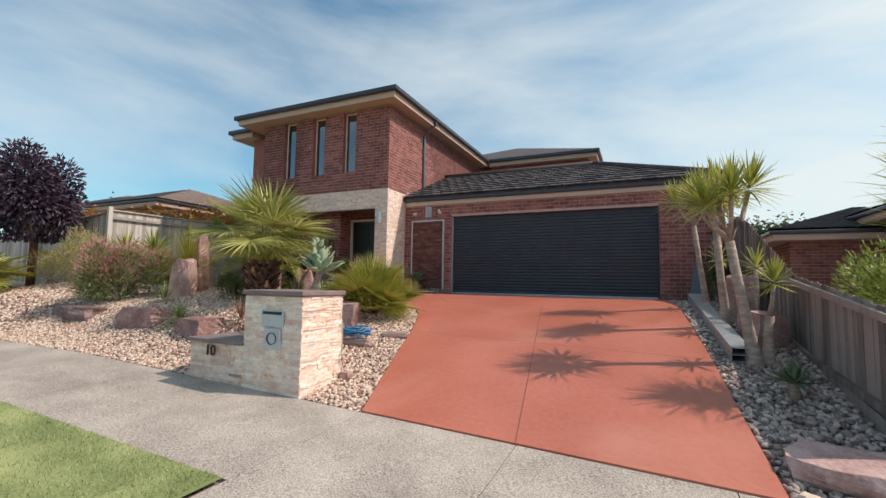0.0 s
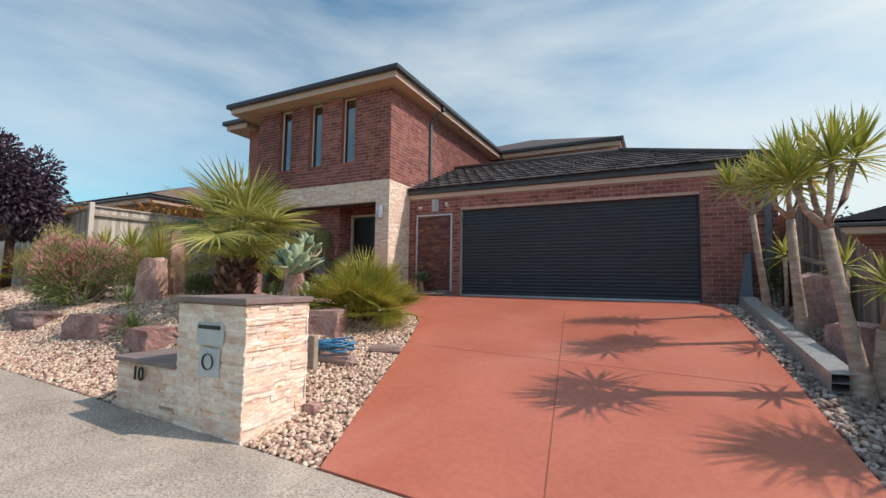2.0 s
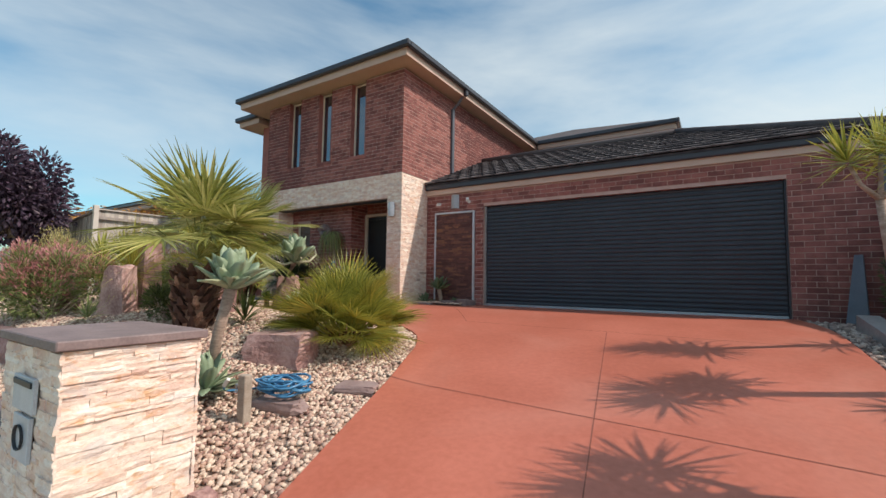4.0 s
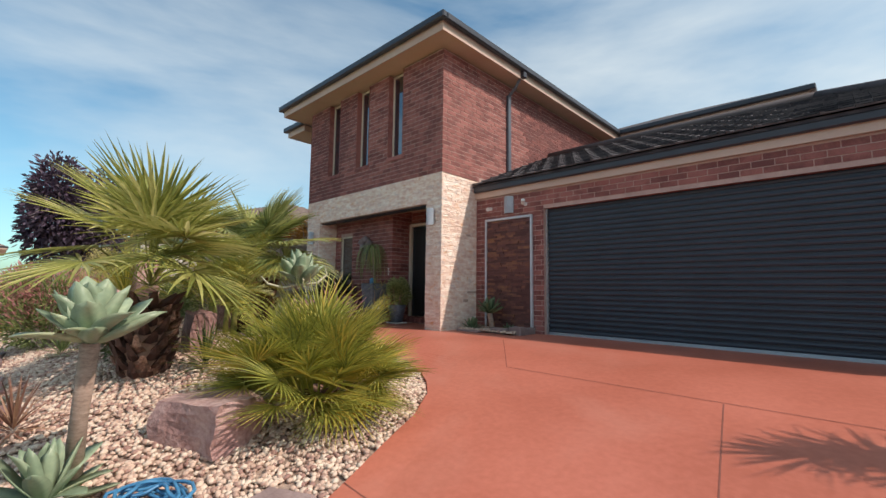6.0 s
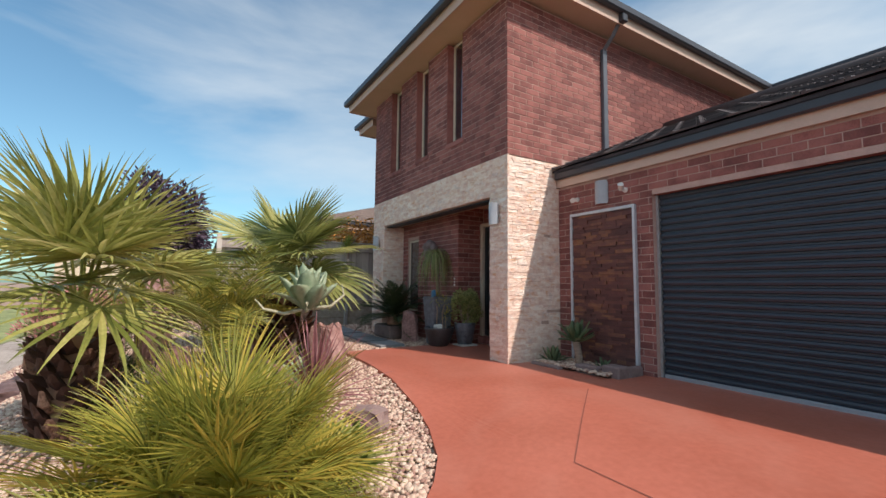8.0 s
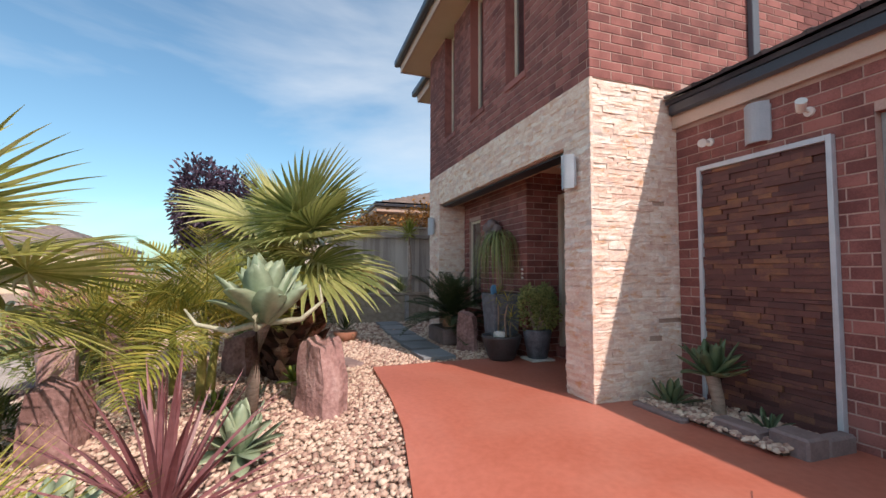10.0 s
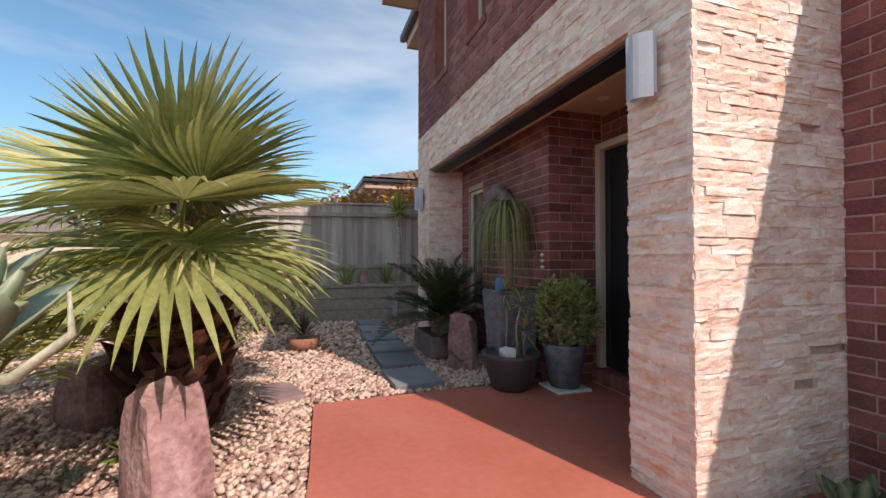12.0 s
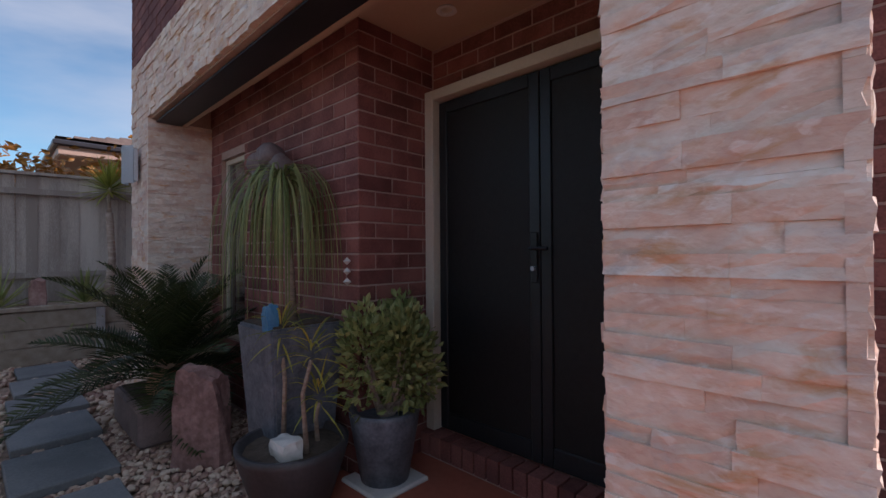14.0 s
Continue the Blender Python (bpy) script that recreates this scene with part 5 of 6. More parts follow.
FT = [(0.0, 0.12), (3.5, 0.14), (6.0, 0.47), (8.6, 1.50), (9.6, 1.78), (16, 1.8)]
paling_fence("fence", (2.92, 3.0), (2.92, 15.0), lambda f: lerp1(FT, 3.0 + 12 * f), lambda f: height(2.9, 3.0 + 12 * f) - 0.02, M["fence"], "weathered grey-brown paling fence stepping up beside the yuccas")
bm = box(2.86, 2.885, 3.0, 9.0, -0.3, -0.15)
for v in bm.verts:
    v.co.z = height(2.9, v.co.y) + (0.12 if v.co.z > -0.2 else -0.05)
part("plinth_board", bm, M["fence"], None, "timber plinth board under the fence")["category"] = "fence"
paling_fence("fence", (-12.5, 6.0), (-12.5, 14.0), lambda f: 2.15 + 0.10 * f, lambda f: 0.62, M["fence_far"], "pale grey paling fence with a capping rail", cap=True, rails_front=1)
paling_fence("fence", (-22.0, 6.05), (-12.5, 6.0), lambda f: 1.05 + 1.05 * f, lambda f: -0.1, M["fence_far"], "pale grey paling fence with a capping rail", cap=True)
part("fence_post", box(-12.52, -12.42, 5.93, 6.04, 0, 2.26, 0.005), M["fence_far"], None, "square grey timber fence post")["category"] = "fence"
rw = thing("retaining_wall", "low grey timber sleeper retaining wall", "retaining wall")
for k in range(3):
    part("sleeper", box(-11.95, -11.87, 6.3, 14.0, k * 0.2 - 0.02, k * 0.2 + 0.175, 0.008), M["timber"], rw)
part("top_rail", box(-11.99, -11.84, 6.3, 14.0, 0.585, 0.635, 0.006), M["timber"], rw)
for y in (7.2, 8.95, 10.7):
    part("steel_post", box(-11.865, -11.80, y, y + 0.08, 0, 0.58, 0.004), M["galv"], rw)
wall("garden_bed", [(-12.45, -11.96, 6.3, 14.0, -0.1, 0.56)], M["gravel_bed"])
yucca_tree("small cordyline with a slim trunk in the raised bed", (-12.15, 9.12, 0.56), yt, (-12.15, 9.12, 1.75), [(-12.15, 9.12, 2.02)], 0.05, "cordyline_tree", 0.36, 80)
rock("dark upright stone in the raised bed", (-12.15, 8.45, 0.54), (0.16, 0.14, 0.42), 31, 0, M["rock"])
for yy in (7.4, 8.12, 8.88):
    yucca_small("low strap-leaved plant in the raised bed", (-12.15, yy, 0.57), yt, 44, 0.42, 0.045, 0.0, M["bushy"], "flax")

# ---- porch plants ----
pavers = [(-7.76, 8.32), (-8.49, 8.34), (-9.2, 8.36), (-9.92, 8.38), (-10.63, 8.42), (-11.3, 8.47)]
for x, y in pavers:
    o = part("paver", box(-0.285, 0.285, -0.225, 0.225, -0.02, 0.03, 0.006), M["bluestone"], None, "square grey-blue stone stepping paver in gravel")
    o.location, o.rotation_euler = (x, y, 0.0), (0, 0, 0.03)
    tagged(o, category="paver", group="stepping pavers")
t = thing("plant_pot", "wide dark bowl pot on the porch edge", "plant pot", (-7.17, 9.06, 0.0))
part("bowl", lathe([(0.0, 0.0), (0.14, 0.0), (0.18, 0.05), (0.235, 0.22), (0.255, 0.285), (0.26, 0.32), (0.235, 0.32), (0.22, 0.285), (0.0, 0.275)], 28), M["pot_dark"], t, smooth=True)
part("soil", lathe([(0.222, 0.29), (0.0, 0.305)], 16), M["soil"], t)
dr = random.Random(91)
dt = thing("dragon_tree", "thin-stemmed dragon tree with spidery tufts in a bowl", "plant", (-7.17, 9.06, 0.30))
for a, b, h in ((-0.06, -0.02, 0.48), (0.13, 0.0, 0.42), (0.05, 0.1, 0.18)):
    part("stem", tube([(a, b, -0.02), (a * 0.7, b, h * 0.6), (a * 1.3, b, h)], [0.014, 0.011, 0.010], 6), M["stalk"], dt, smooth=True)
    o = new("leaves", head_mesh("leaves", dr, M["clump"], 22, 0.20, 0.012, 1.2, -20, 70))
    o.location, o.parent = (a * 1.3, b, h), dt
rock("white lump of coral in the bowl pot", (-7.08, 8.98, 0.29), (0.13, 0.1, 0.09), 41, 0, M["white"])
t = thing("plant_pot", "glazed grey tapered pot on a white tray", "plant pot", (-7.03, 9.50, 0.0))
part("pot", lathe([(0.0, 0.03), (0.125, 0.03), (0.17, 0.28), (0.185, 0.37), (0.185, 0.395), (0.165, 0.395), (0.155, 0.36), (0.0, 0.35)], 28), M["pot_grey"], t, smooth=True)
part("tray", box(-0.165, 0.165, -0.165, 0.165, 0.0, 0.028, 0.01), M["white"], t, "white square tray")
bush("pot_shrub", "rounded small-leaved shrub in a grey pot", (-7.03, 9.50, 0.36), (0.30, 0.28, 0.50), dr, M["bushy"], 3400, 0.042, 0.030, 16)
t = thing("plant_pot", "tall square grey pot against the brick wall", "plant pot", (-7.42, 9.18, 0.0))
bm = box(-0.205, 0.205, -0.205, 0.205, 0.0, 0.84)
for v in bm.verts:
    if v.co.z < 0.1:
        v.co.x *= 0.72
        v.co.y *= 0.72
bmesh.ops.bevel(bm, geom=bm.edges[:], offset=0.012, segments=2, affect="EDGES")
part("pot", bm, M["pot_grey"], t)
part("soil", box(-0.18, 0.18, -0.18, 0.18, 0.83, 0.85), M["soil"], t)
rock("teal ornament on the rim of the tall pot", (-7.28, 9.0, 0.84), (0.06, 0.06, 0.12), 42, 0, M["hose"])
pt = thing("ponytail_plant", "ponytail plant with long drooping strap leaves", "plant", (-7.42, 9.18, 0.84))
part("stem", tube([(0, 0, -0.02), (-0.02, 0, 0.3), (-0.08, 0.0, 0.62), (-0.16, 0.02, 0.8)], [0.035, 0.026, 0.02, 0.02], 8), M["stalk"], pt, smooth=True)
verts, faces = [], []
for k in range(130):
    a = k * 2.39996
    d = Vector((math.cos(a) * 0.33, math.sin(a) * 0.33, dr.uniform(-0.1, 0.5)))
    strip(verts, faces, (-0.16, 0.02, 0.78), d, (-math.sin(a), math.cos(a), 0), dr.uniform(0.55, 1.05), 0.013, 6.5, 0.2, 8, 0.1)
verts = [Vector((v.x, min(v.y, 0.2), max(v.z, -0.1))) for v in verts]
pydata("leaves", verts, faces, M["bushy"], pt)
wo2 = thing("wall_ornament", "lumpy grey ornament hung on the porch brick wall", "ornament", (-7.98, 9.33, 1.73))
for k in range(7):
    bm = bmesh.new()
    bmesh.ops.create_icosphere(bm, subdivisions=2, radius=0.085)
    for v in bm.verts:
        v.co += noise.noise_vector(v.co * 14 + Vector((k, 0, 0))) * 0.03
    bmesh.ops.translate(bm, vec=(0.11 * math.cos(k * 0.9), 0.0 - 0.03 * (k % 2), 0.09 * math.sin(k * 0.9) + 0.02), verts=bm.verts)
    part("lump", bm, M["cap"], wo2, smooth=True)
part("hanging_strip", box(0.03, 0.08, -0.01, 0.01, -0.35, 0.0, 0.005), M["pot_dark"], wo2)
wm = thing("shell_string", "short string of white shells on the brick corner", "ornament", (-7.20, 9.385, 1.16))
for k in range(3):
    part("shell", lathe([(0.0, -0.02), (0.022, 0.0), (0.0, 0.022)], 10, (0, 0, -0.055 * k)), M["white"], wm)
cy = thing("cycad", "dark green cycad with stiff feather fronds in a grey trough", "plant", (-8.75, 8.95, 0.2))
part("trunk", lathe([(0.0, -0.1), (0.13, -0.08), (0.15, 0.1), (0.1, 0.22), (0, 0.24)], 14), M["fibre"], cy)
cym = [feather_mesh("frond", dr, M["cycad"], L, 0.20, 40, 0.016, a) for L, a in ((0.95, 0.8), (0.85, 0.5))]
radiate("frond", cym, cy, (0, 0, 0.2), 40, dr, -5, 82, twist=0.3)
t = thing("planter", "low grey stone planter under the cycad", "planter", (-8.75, 8.95, 0))
part("trough", box(-0.42, 0.34, -0.26, 0.26, 0.0, 0.24, 0.02), M["cap"], t)
part("soil", box(-0.38, 0.30, -0.22, 0.22, 0.238, 0.25), M["soil"], t)


# ---- trees and neighbours ----
def tree(label, base, rng, height_, spread, material, leaves, leaf=0.12, trunk=0.09, low=0.35, name="tree"):
    t = thing(name, label, "tree", base)
    bm = bmesh.new()
    tips = []

    def grow(p, d, length, r, depth):
        q = p + d * length
        m = p.lerp(q, 0.5) + Vector((rng.uniform(-1, 1), rng.uniform(-1, 1), 0)) * length * 0.06
        tube([tuple(p), tuple(m), tuple(q)], [r, r * 0.82, r * 0.65], 6, bm, False)
        if depth == 0:
            tips.append(q)
            return
        for k in range(3):
            a = k * math.tau / 3 + rng.uniform(-0.5, 0.5)
            o = Vector((math.cos(a), math.sin(a), 0))
            nd = (d * 0.9 + o * rng.uniform(0.45, 0.95) * spread).normalized()
            grow(q, nd, length * rng.uniform(0.62, 0.82), r * 0.6, depth - 1)
            if depth < 3:
                tips.append(p.lerp(q, rng.uniform(0.3, 0.9)) + o * length * 0.3)
    grow(Vector((0, 0, -0.1)), Vector((0.03, 0, 1)), height_ * low, trunk, 3)
    part("trunk", bm, M["bark"] if material is not M["plum"] else M["fibre"], t)
    verts, faces = [], []
    for k in range(leaves):
        c = tips[k % len(tips)]
        p = c + Vector((rng.gauss(0, 1), rng.gauss(0, 1), rng.gauss(0, 0.8))) * height_ * 0.075
        a = Vector((rng.uniform(-1, 1), rng.uniform(-1, 1), rng.uniform(-0.7, 0.4))).normalized()
        s = a.cross(Vector((rng.uniform(-1, 1), rng.uniform(-1, 1), rng.uniform(-1, 1)))).normalized()
        strip(verts, faces, p, a, s, leaf * rng.uniform(0.7, 1.3), leaf * 0.55, 0.4, 0.15, 2, 0.1, 0.45)
    pydata("crown", verts, faces, material, t)
    return t


tr = random.Random(101)
plum = bush("plum_tree", "purple-leaved plum tree with a dense rounded crown", (-13.8, 4.9, 1.25), (1.15, 1.15, 1.95), tr, M["plum"], 11000, 0.13, 0.07, 22, "tree", True, -0.2)
part("trunk", tube([(0, 0, -1.5), (0.03, 0, 0.2), (-0.05, 0, 1.0)], [0.11, 0.085, 0.05], 9), M["fibre"], plum, smooth=True)
tree("orange autumn tree behind the fence", (-16.6, 8.0, 0.2), tr, 2.6, 0.7, M["autumn"], 2200, 0.12, 0.06)
tree("orange autumn tree behind the fence", (-14.6, 8.4, 0.3), tr, 2.6, 0.7, M["autumn"], 2200, 0.13, 0.08)
tree("orange autumn tree behind the fence", (-14.2, 10.6, 0.3), tr, 3.0, 0.8, M["autumn"], 3000, 0.13, 0.08)
tree("yellowing tree behind the fence", (-19.0, 7.7, 0.1), tr, 2.7, 0.8, M["autumn"], 5000, 0.14, 0.08)
tree("distant gum tree behind the roofs", (-62, 36, 0.05), tr, 11.5, 1.1, M["darkbush"], 5000, 0.45, 0.25)
tree("distant gum tree beyond the garage roof", (6.2, 26, -1), tr, 5.0, 0.7, M["darkbush"], 3500, 0.2, 0.14)
yucca_tree("spiky cordyline leaning over the fence", (3.9, 4.6, -1.0), tr, (3.82, 4.6, 0.7), [(3.66, 4.55, 1.18), (3.78, 4.6, 1.62), (3.72, 4.5, 0.78)], 0.07, "cordyline_tree", 0.66, 90)
bush("neighbour_shrub", "bright leafy shrub behind the fence", (5.3, 8.3, -0.9), (1.3, 1.5, 1.75), tr, M["bright"], 8000, 0.09, 0.03, 14)
bush("neighbour_shrub", "bright leafy shrub behind the fence", (5.4, 5.9, -1.0), (1.1, 1.1, 1.55), tr, M["darkbush"], 6000, 0.09, 0.03, 12)


def house(label, x0, x1, y0, y1, z0, z1, material, roof_h, over=0.5, windows=()):
    t = thing("house", label, "house")
    part("wall", box(x0, x1, y0, y1, z0, z1), material, t)
    part("soffit", box(x0 - over, x1 + over, y0 - over, y1 + over, z1, z1 + 0.02), M["fascia"], t)
    part("fascia", box(x0 - over - 0.02, x1 + over + 0.02, y0 - over - 0.02, y1 + over + 0.02, z1 + 0.022, z1 + 0.16), M["fascia"], t)
    part("gutter", box(x0 - over - 0.1, x1 + over + 0.1, y0 - over - 0.1, y1 + over + 0.1, z1 + 0.162, z1 + 0.26, 0.02), M["gutter"], t)
    a, b, c, d, z = x0 - over - 0.06, x1 + over + 0.06, y0 - over - 0.06, y1 + over + 0.06, z1 + 0.265
    m = min(b - a, d - c) / 2
    if b - a > d - c:
        r1, r2 = (a + m, (c + d) / 2, z + roof_h), (b - m, (c + d) / 2, z + roof_h)
        cs, rs = [(a, c, z), (b, c, z), (b, d, z), (a, d, z)], [(0, 1), (1, 1), (1, 0), (0, 0)]
        f = [(0, 1, 5, 4), (1, 2, 5), (2, 3, 4, 5), (3, 0, 4)]
    else:
        r1, r2 = ((a + b) / 2, c + m, z + roof_h), ((a + b) / 2, d - m, z + roof_h)
        cs = [(a, c, z), (b, c, z), (b, d, z), (a, d, z)]
        f = [(0, 1, 4), (1, 2, 5, 4), (2, 3, 5), (3, 0, 4, 5)]
    V = [Vector(v) for v in cs + [r1, r2]]
    verts, faces = [], []
    rows = 16
    for poly in f:
        lo = [V[i] for i in poly[:2]]
        hi = [V[poly[-1]], V[poly[2]]] if len(poly) == 4 else [V[poly[2]], V[poly[2]]]
        for k in range(rows):
            for q in ((k / rows, 0.0), ((k + 1) / rows, 0.045)):
                i = len(verts)
                p0, p1 = lo[0].lerp(hi[0], q[0]), lo[1].lerp(hi[1], q[0])
                verts += [p0 + Vector((0, 0, 0.05 - q[1])), p1 + Vector((0, 0, 0.05 - q[1]))]
            faces.append((len(verts) - 4, len(verts) - 3, len(verts) - 1, len(verts) - 2))
            if k:
                faces.append((len(verts) - 6, len(verts) - 5, len(verts) - 3, len(verts) - 4))
    pydata("roof", verts, faces, M["roof_far"], t)
    for wx0, wx1, wz0, wz1 in windows:
        w3 = part("window", box(wx0, wx1, y0 - 0.03, y0 - 0.002, wz0, wz1), M["frame"], t)
        part("pane", box(wx0 + 0.06, wx1 - 0.06, y0 - 0.04, y0 - 0.031, wz0 + 0.06, wz1 - 0.06), M["glass"], w3)
    return t


M["roof_far"] = mat("grey_brown_tiles", (0.15, 0.12, 0.11), (0.27, 0.22, 0.20), 0.85, 3, 30, 0.4)
house("single-storey cream house with a grey-brown tiled roof", -25.0, -15.7, 9.4, 17.0, 0.0, 2.95, M["render"], 1.5, 0.5, ((-21, -19.5, 1.2, 2.4),))
house("single-storey cream house with a grey-brown tiled roof", -44.0, -35.0, 17.0, 27.0, 0.0, 5.2, M["render"], 1.9, 0.5)
house("distant cream house across the street", -66.0, -54.0, -24.0, -12.0, -1.5, 3.2, M["render"], 2.6, 0.6, ((-63, -61, 0.5, 2.2),))
house("distant cream house across the street", -66.0, -54.0, -42.0, -29.0, -1.5, 3.6, M["render"], 2.6, 0.6)
house("distant cream house across the street", -75.0, -62.0, -6.0, 4.0, -1.5, 4.2, M["render"], 2.6, 0.6)
M["roof_far"] = M["tile"]
nb = house("neighbouring brown brick house with a dark tiled roof", 4.7, 9.0, 13.4, 20.0, -1.3, 1.55, M["mortar"], 0.9, 0.45)
nb2 = house("neighbouring brown brick house with a dark tiled roof", 6.6, 15.0, 11.6, 22.0, -1.3, 1.95, M["mortar"], 1.7, 0.45)

#PIECES
rng = random.Random(5)
front = brick_rects("x", YF + g, XL + g, XR, ZS + 0.004, ZT, -1, [(a, b, WZ0, WZ1) for a, b in WINS])
pieces("brick", M["brick"], upper_front, front, lambda k: 0.0045 + 0.001 * (k % 3), (-5.2, 8.9, 3.0), 300)
side = brick_rects("y", XR - g, YF + g, 16.4, ZS + 0.004, ZT, 1, [(10.0, 16.4, 0, 2.9)])
pieces("brick", M["brick"], upper_side, side, lambda k: 0.0045 + 0.001 * (k % 3), (-5.2, 8.9, 3.0), 300)
gar = brick_rects("x", YG + g, XR, 2.7, -0.03, 2.47, -1, [(-3.72, 1.46, -1, 2.14), (-4.94, -3.93, -0.05, 2.04)])
pieces("brick", M["brick"], garage_wall, gar, lambda k: 0.0045 + 0.001 * (k % 3), (-4, 9.9, 1.6), 300)
por = brick_rects("x", 9.42 + g, XL + 0.5, -7.14, 0.0, 2.47, -1, [(-9.13, -8.64, 0.5, 2.0)]) + brick_rects("y", -7.14 - g, 9.42, 9.98, 0.0, 2.47, 1) + brick_rects("x", 9.98 + g, -7.13, -5.4, 2.20, 2.47, -1)
pieces("brick", M["brick"], porch_wall, por, lambda k: 0.0045 + 0.001 * (k % 3), (-7.1, 9.4, 1.4), 300)
for own, r2 in ((nb, brick_rects("x", 13.4, 4.7, 9.0, -0.6, 1.55, -1)), (nb, brick_rects("y", 4.7, 13.4, 17.0, -0.6, 1.55, -1)), (nb2, brick_rects("x", 11.6, 6.6, 13.0, -0.6, 1.95, -1)), (nb2, brick_rects("y", 6.6, 11.6, 15.0, -0.6, 1.95, -1))):
    pieces("brick", M["brick"], own, r2, lambda k: 0.008, (4.7, 12, 1), 0)
st = stone_rects("x", YF + 0.03, XL, XR, -0.06, ZS, -1, rng, [(XL + 0.55, XR - 0.40, -1, ZB)])
st += stone_rects("y", XR - 0.03, YF + 0.0, 10.04, -0.06, ZS - 0.006, 1, rng)
st += stone_rects("y", XL + 0.55, YF + 0.0, 9.42, -0.06, ZB, 1, rng)
st += stone_rects("y", XR - 0.385, YF + 0.03, 9.34, -0.06, ZB, -1, rng)
pieces("stone", M["stone"], stone_front, st, lambda k: 0.024 + 0.010 * (((k * 7919) % 11) / 10), (-5.3, 8.9, 1.3), 1150, True)


# ---- roof tiles of the garage ----
def tile_roof(x_of, rows, y0, z0, k, width=0.30, course=0.31):
    """Overlapping flat tiles with raised edges, course by course up the front slope."""
    c = math.cos(math.atan(k))
    run = course * c
    U, V = Vector((1, 0, 0)), Vector((0, c, c * k))
    W = U.cross(V)
    for j in range(rows):
        y, z = y0 + j * run, z0 + j * run * k
        a, b = x_of(y + run * 0.5)
        x = a - (width / 2 if j % 2 else 0)
        while x < b:
            p, q = max(x, a), min(x + width, b)
            if q - p > 0.03:
                yield (Vector((p, y, z)), U, V, W, q - p - 0.006, course + 0.03)
            x += width


def tile_mesh(w, h):
    vs = [(0, 0, 0.012), (w, 0, 0.012), (w, 0, 0.045), (0.0, 0, 0.045), (0, h, 0.0), (w, h, 0.0), (w, h, 0.012), (0, h, 0.012), (0.03, 0, 0.045), (0.045, 0, 0.034), (w - 0.02, 0, 0.034), (0.03, h, 0.012), (0.045, h, 0.004), (w - 0.02, h, 0.004)]
    return vs, [(3, 8, 11, 7), (8, 9, 12, 11), (9, 10, 13, 12), (10, 2, 6, 13), (0, 3, 7, 4), (1, 5, 6, 2), (0, 1, 2, 10, 9, 8, 3)]


shared = {}
tiles = list(tile_roof(lambda y: (XR + 0.02, 2.70 - (y - GY0)), 10, GY0 - 0.03, GZ0 + 0.0, GP))
tiles.sort(key=lambda r: (r[0] - Vector((-2.5, 9.5, 2.7))).length)
verts, faces = [], []
for i, (o, U, V, W, w, h) in enumerate(tiles):
    vs, fs = tile_mesh(max(w, 0.08), h)
    R = Matrix((U, V, W)).transposed()
    if i < 300:
        key = round(w, 2)
        if key not in shared:
            shared[key] = shared_mesh("tile", [R @ Vector(v) for v in vs], fs, M["tile"])
        t = new("tile", shared[key])
        t.location, t.parent = o, garage_roof
    else:
        n = len(verts)
        verts += [o + R @ Vector(v) for v in vs]
        faces += [tuple(n + q for q in f) for f in fs]
if verts:
    pydata("tile_work", verts, faces, M["tile"], garage_roof, "stuff")
bm = tube([(2.68, GY0 + 0.02, GZ0 + 0.05), (-0.2, RY, RZ + 0.05)], 0.075, 8)
tube([(-0.2, RY, RZ + 0.05), (XR + 0.02, RY, RZ + 0.05)], 0.075, 8, bm)
part("ridge_cap", bm, M["tile"], garage_roof, smooth=True)


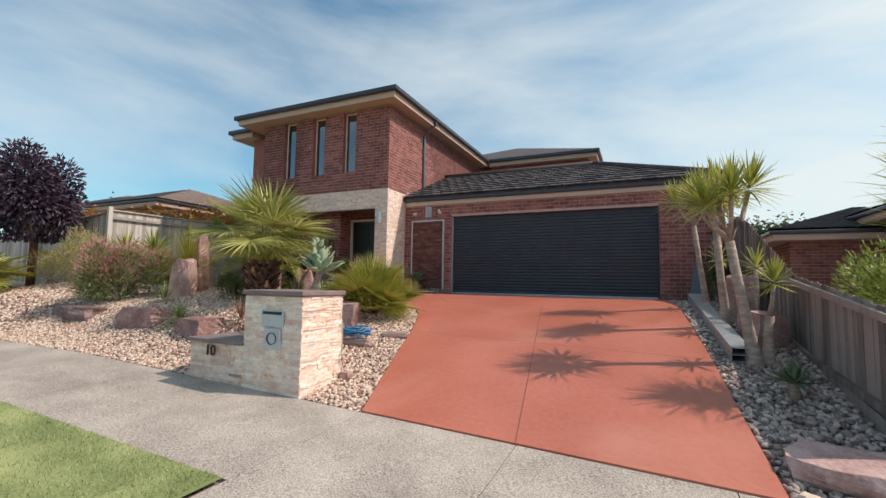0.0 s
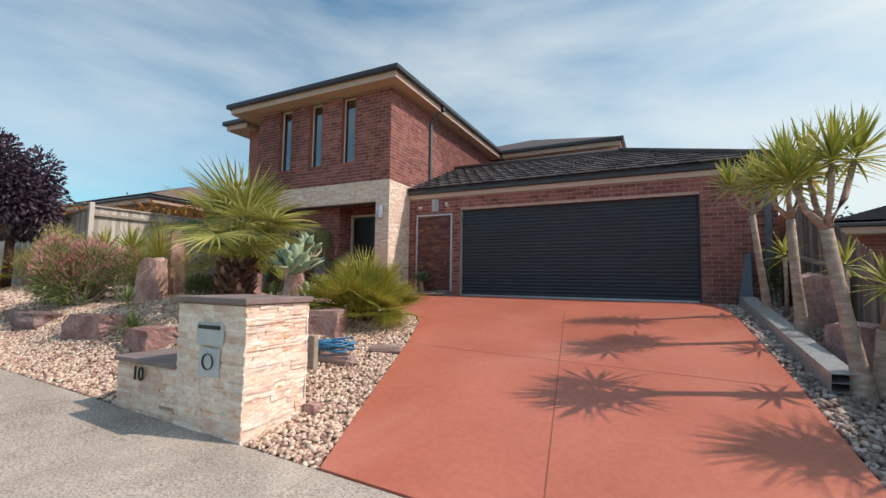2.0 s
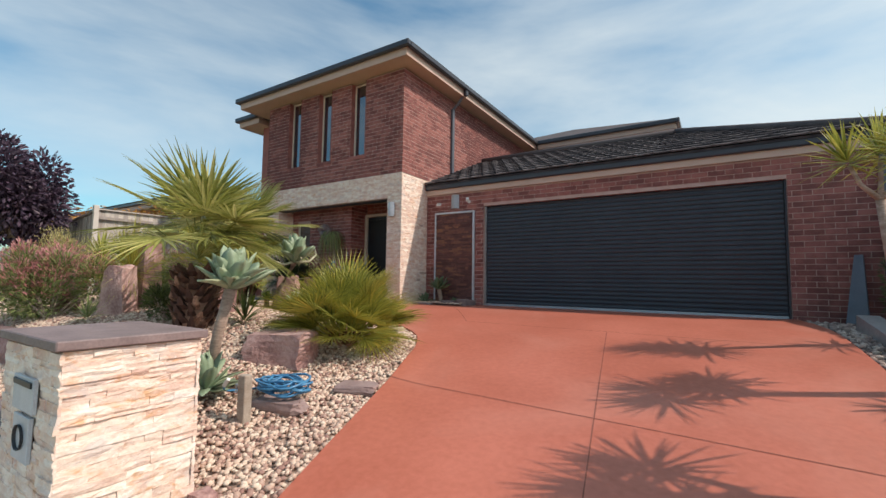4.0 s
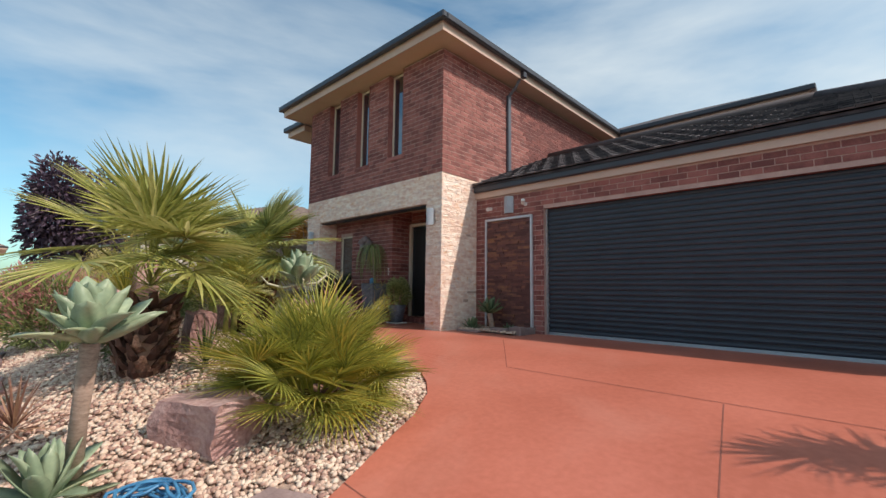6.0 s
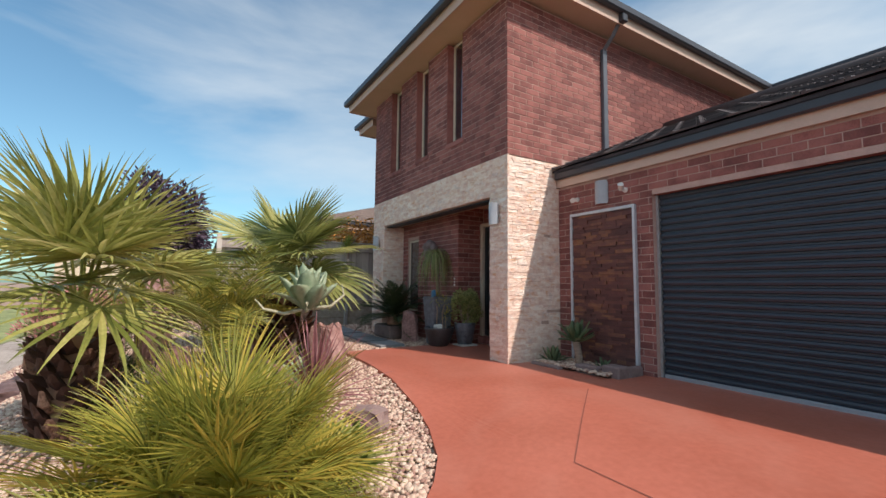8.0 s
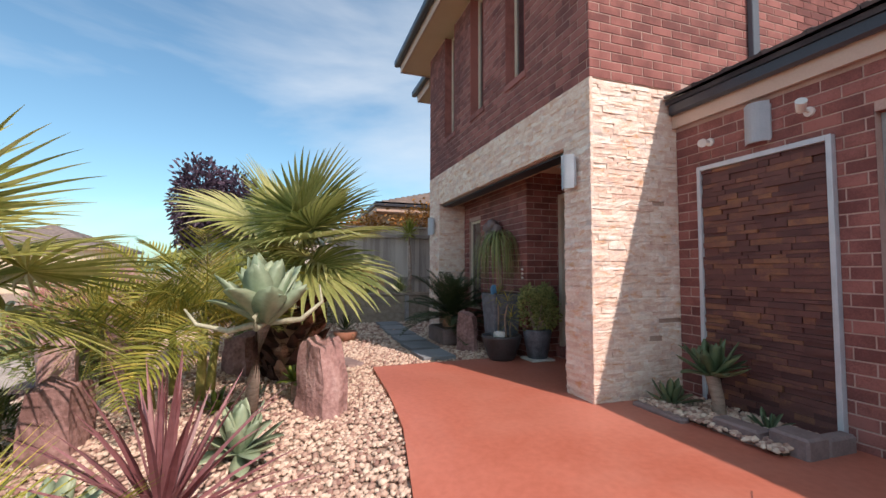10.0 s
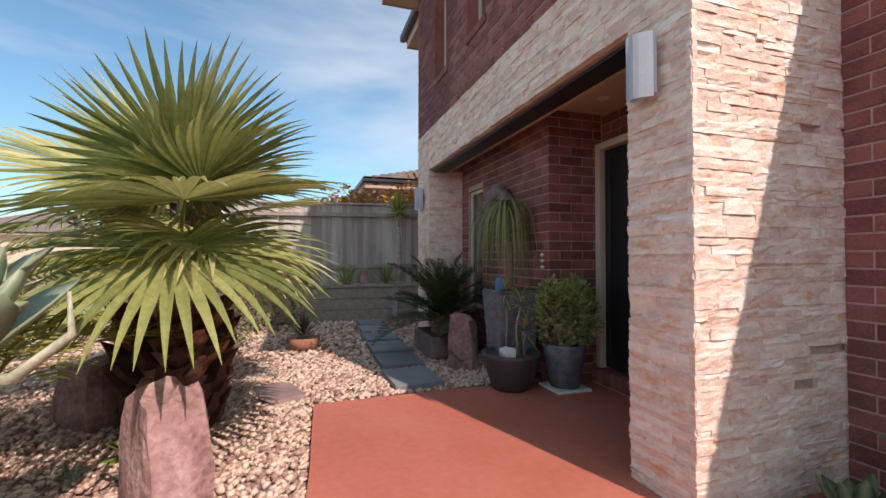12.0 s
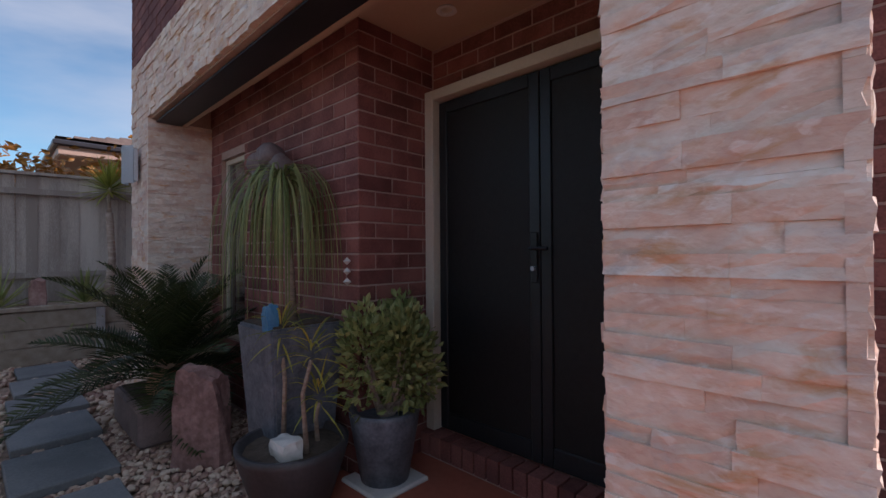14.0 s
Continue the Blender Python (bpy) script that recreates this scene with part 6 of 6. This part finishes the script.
# ---- gravel ----
def gravel(name, n, area, size, material, seed, label, base=ground_z):
    """Loose stones strewn where area(x, y) allows."""
    r = np.random.default_rng(seed)
    phi = (1 + 5 ** 0.5) / 2
    ico = np.array([(-1, phi, 0), (1, phi, 0), (-1, -phi, 0), (1, -phi, 0), (0, -1, phi), (0, 1, phi), (0, -1, -phi), (0, 1, -phi), (phi, 0, -1), (phi, 0, 1), (-phi, 0, -1), (-phi, 0, 1)]) / 1.9
    tri = np.array([(0, 11, 5), (0, 5, 1), (0, 1, 7), (0, 7, 10), (0, 10, 11), (1, 5, 9), (5, 11, 4), (11, 10, 2), (10, 7, 6), (7, 1, 8), (3, 9, 4), (3, 4, 2), (3, 2, 6), (3, 6, 8), (3, 8, 9), (4, 9, 5), (2, 4, 11), (6, 2, 10), (8, 6, 7), (9, 8, 1)])
    vs, k = [], 0
    for x, y, s in area(r, n, size):
        a = r.uniform(0, 6.283, 3)
        q = ico * (1 + r.uniform(-0.28, 0.28, (12, 1))) * np.array([1.0, r.uniform(0.6, 0.95), r.uniform(0.4, 0.75)]) * s
        ca, sa, cb, sb = math.cos(a[0]), math.sin(a[0]), math.cos(a[1] * 0.1), math.sin(a[1] * 0.1)
        q = q @ np.array([[ca, sa, 0], [-sa, ca, 0], [0, 0, 1]]) @ np.array([[1, 0, 0], [0, cb, sb], [0, -sb, cb]])
        vs.append(q + np.array([x, y, base(x, y) + 0.012 + s * r.uniform(0.0, 0.55)]))
        k += 1
    v = np.concatenate(vs)
    f = (tri[None] + 12 * np.arange(k)[:, None, None]).reshape(-1, 3)
    me = bpy.data.meshes.new(name)
    me.vertices.add(len(v))
    me.vertices.foreach_set("co", v.ravel())
    me.loops.add(len(f) * 3)
    me.loops.foreach_set("vertex_index", f.ravel())
    me.polygons.add(len(f))
    me.polygons.foreach_set("loop_start", np.arange(0, len(f) * 3, 3))
    me.update()
    me.materials.append(material)
    return tagged(new(name, me), label, "gravel", kind="stuff")


def left_area(r, n, size):
    k = 0
    while k < n:
        u = r.uniform()
        x = -0.9 - 8.0 * r.uniform() if u < 0.86 else -8.9 - 5 * r.uniform()
        y = r.uniform(2.4, 9.4)
        if x > drive_left(y) - 0.02 or (y > 7.4 and x > -7.33) or (y > 8.4 and x < -11.8) or (-3.72 < x < -2.02 and 2.36 < y < 3.05) or (x < -11.8 and y > 6):
            continue
        if any(abs(x - px) < 0.30 and abs(y - py) < 0.24 for px, py in pavers):
            continue
        k += 1
        yield x, y, r.uniform(*size) * (1.0 if x > -8.9 else 1.5)


def right_area(r, n, size):
    k = 0
    while k < n:
        x, y = r.uniform(1.4, 2.86), r.uniform(2.42, 9.85)
        if x < drive_right(y) + 0.02:
            continue
        k += 1
        yield x, y, r.uniform(*size)


def porch_area(r, n, size):
    for k in range(n):
        yield r.uniform(-5.1, -3.95), r.uniform(9.3, 9.85), r.uniform(*size)


gravel("gravel_garden", 56000, left_area, (0.014, 0.030), M["pebble"], 1, "cream and reddish river gravel covering the garden")
gravel("gravel_strip", 7500, right_area, (0.018, 0.040), M["pebble_grey"], 2, "grey-brown river pebbles between drive and fence")
gravel("gravel_bed_small", 900, porch_area, (0.014, 0.030), M["pebble"], 3, "pebbles in the small bed by the garage wall", lambda x, y: 0.028)


def lawn_area():
    r = random.Random(7)
    verts, faces = [], []
    for k in range(26000):
        x, y = -1.33 - 4.5 * r.random() ** 1.3, 0.92 - 2.4 * r.random()
        a = r.uniform(0, math.tau)
        h = r.uniform(0.015, 0.035)
        p = Vector((x, y, path_z(x, y) + 0.008))
        s = Vector((math.cos(a), math.sin(a), 0)) * 0.003
        l = Vector((r.uniform(-0.02, 0.02), r.uniform(-0.02, 0.02), h))
        i = len(verts)
        verts += [p - s, p + s, p + l]
        faces.append((i, i + 1, i + 2))
    return pydata("grass", verts, faces, M["grass"], None, "stuff", "short green lawn grass beside the footpath")


lawn_area()
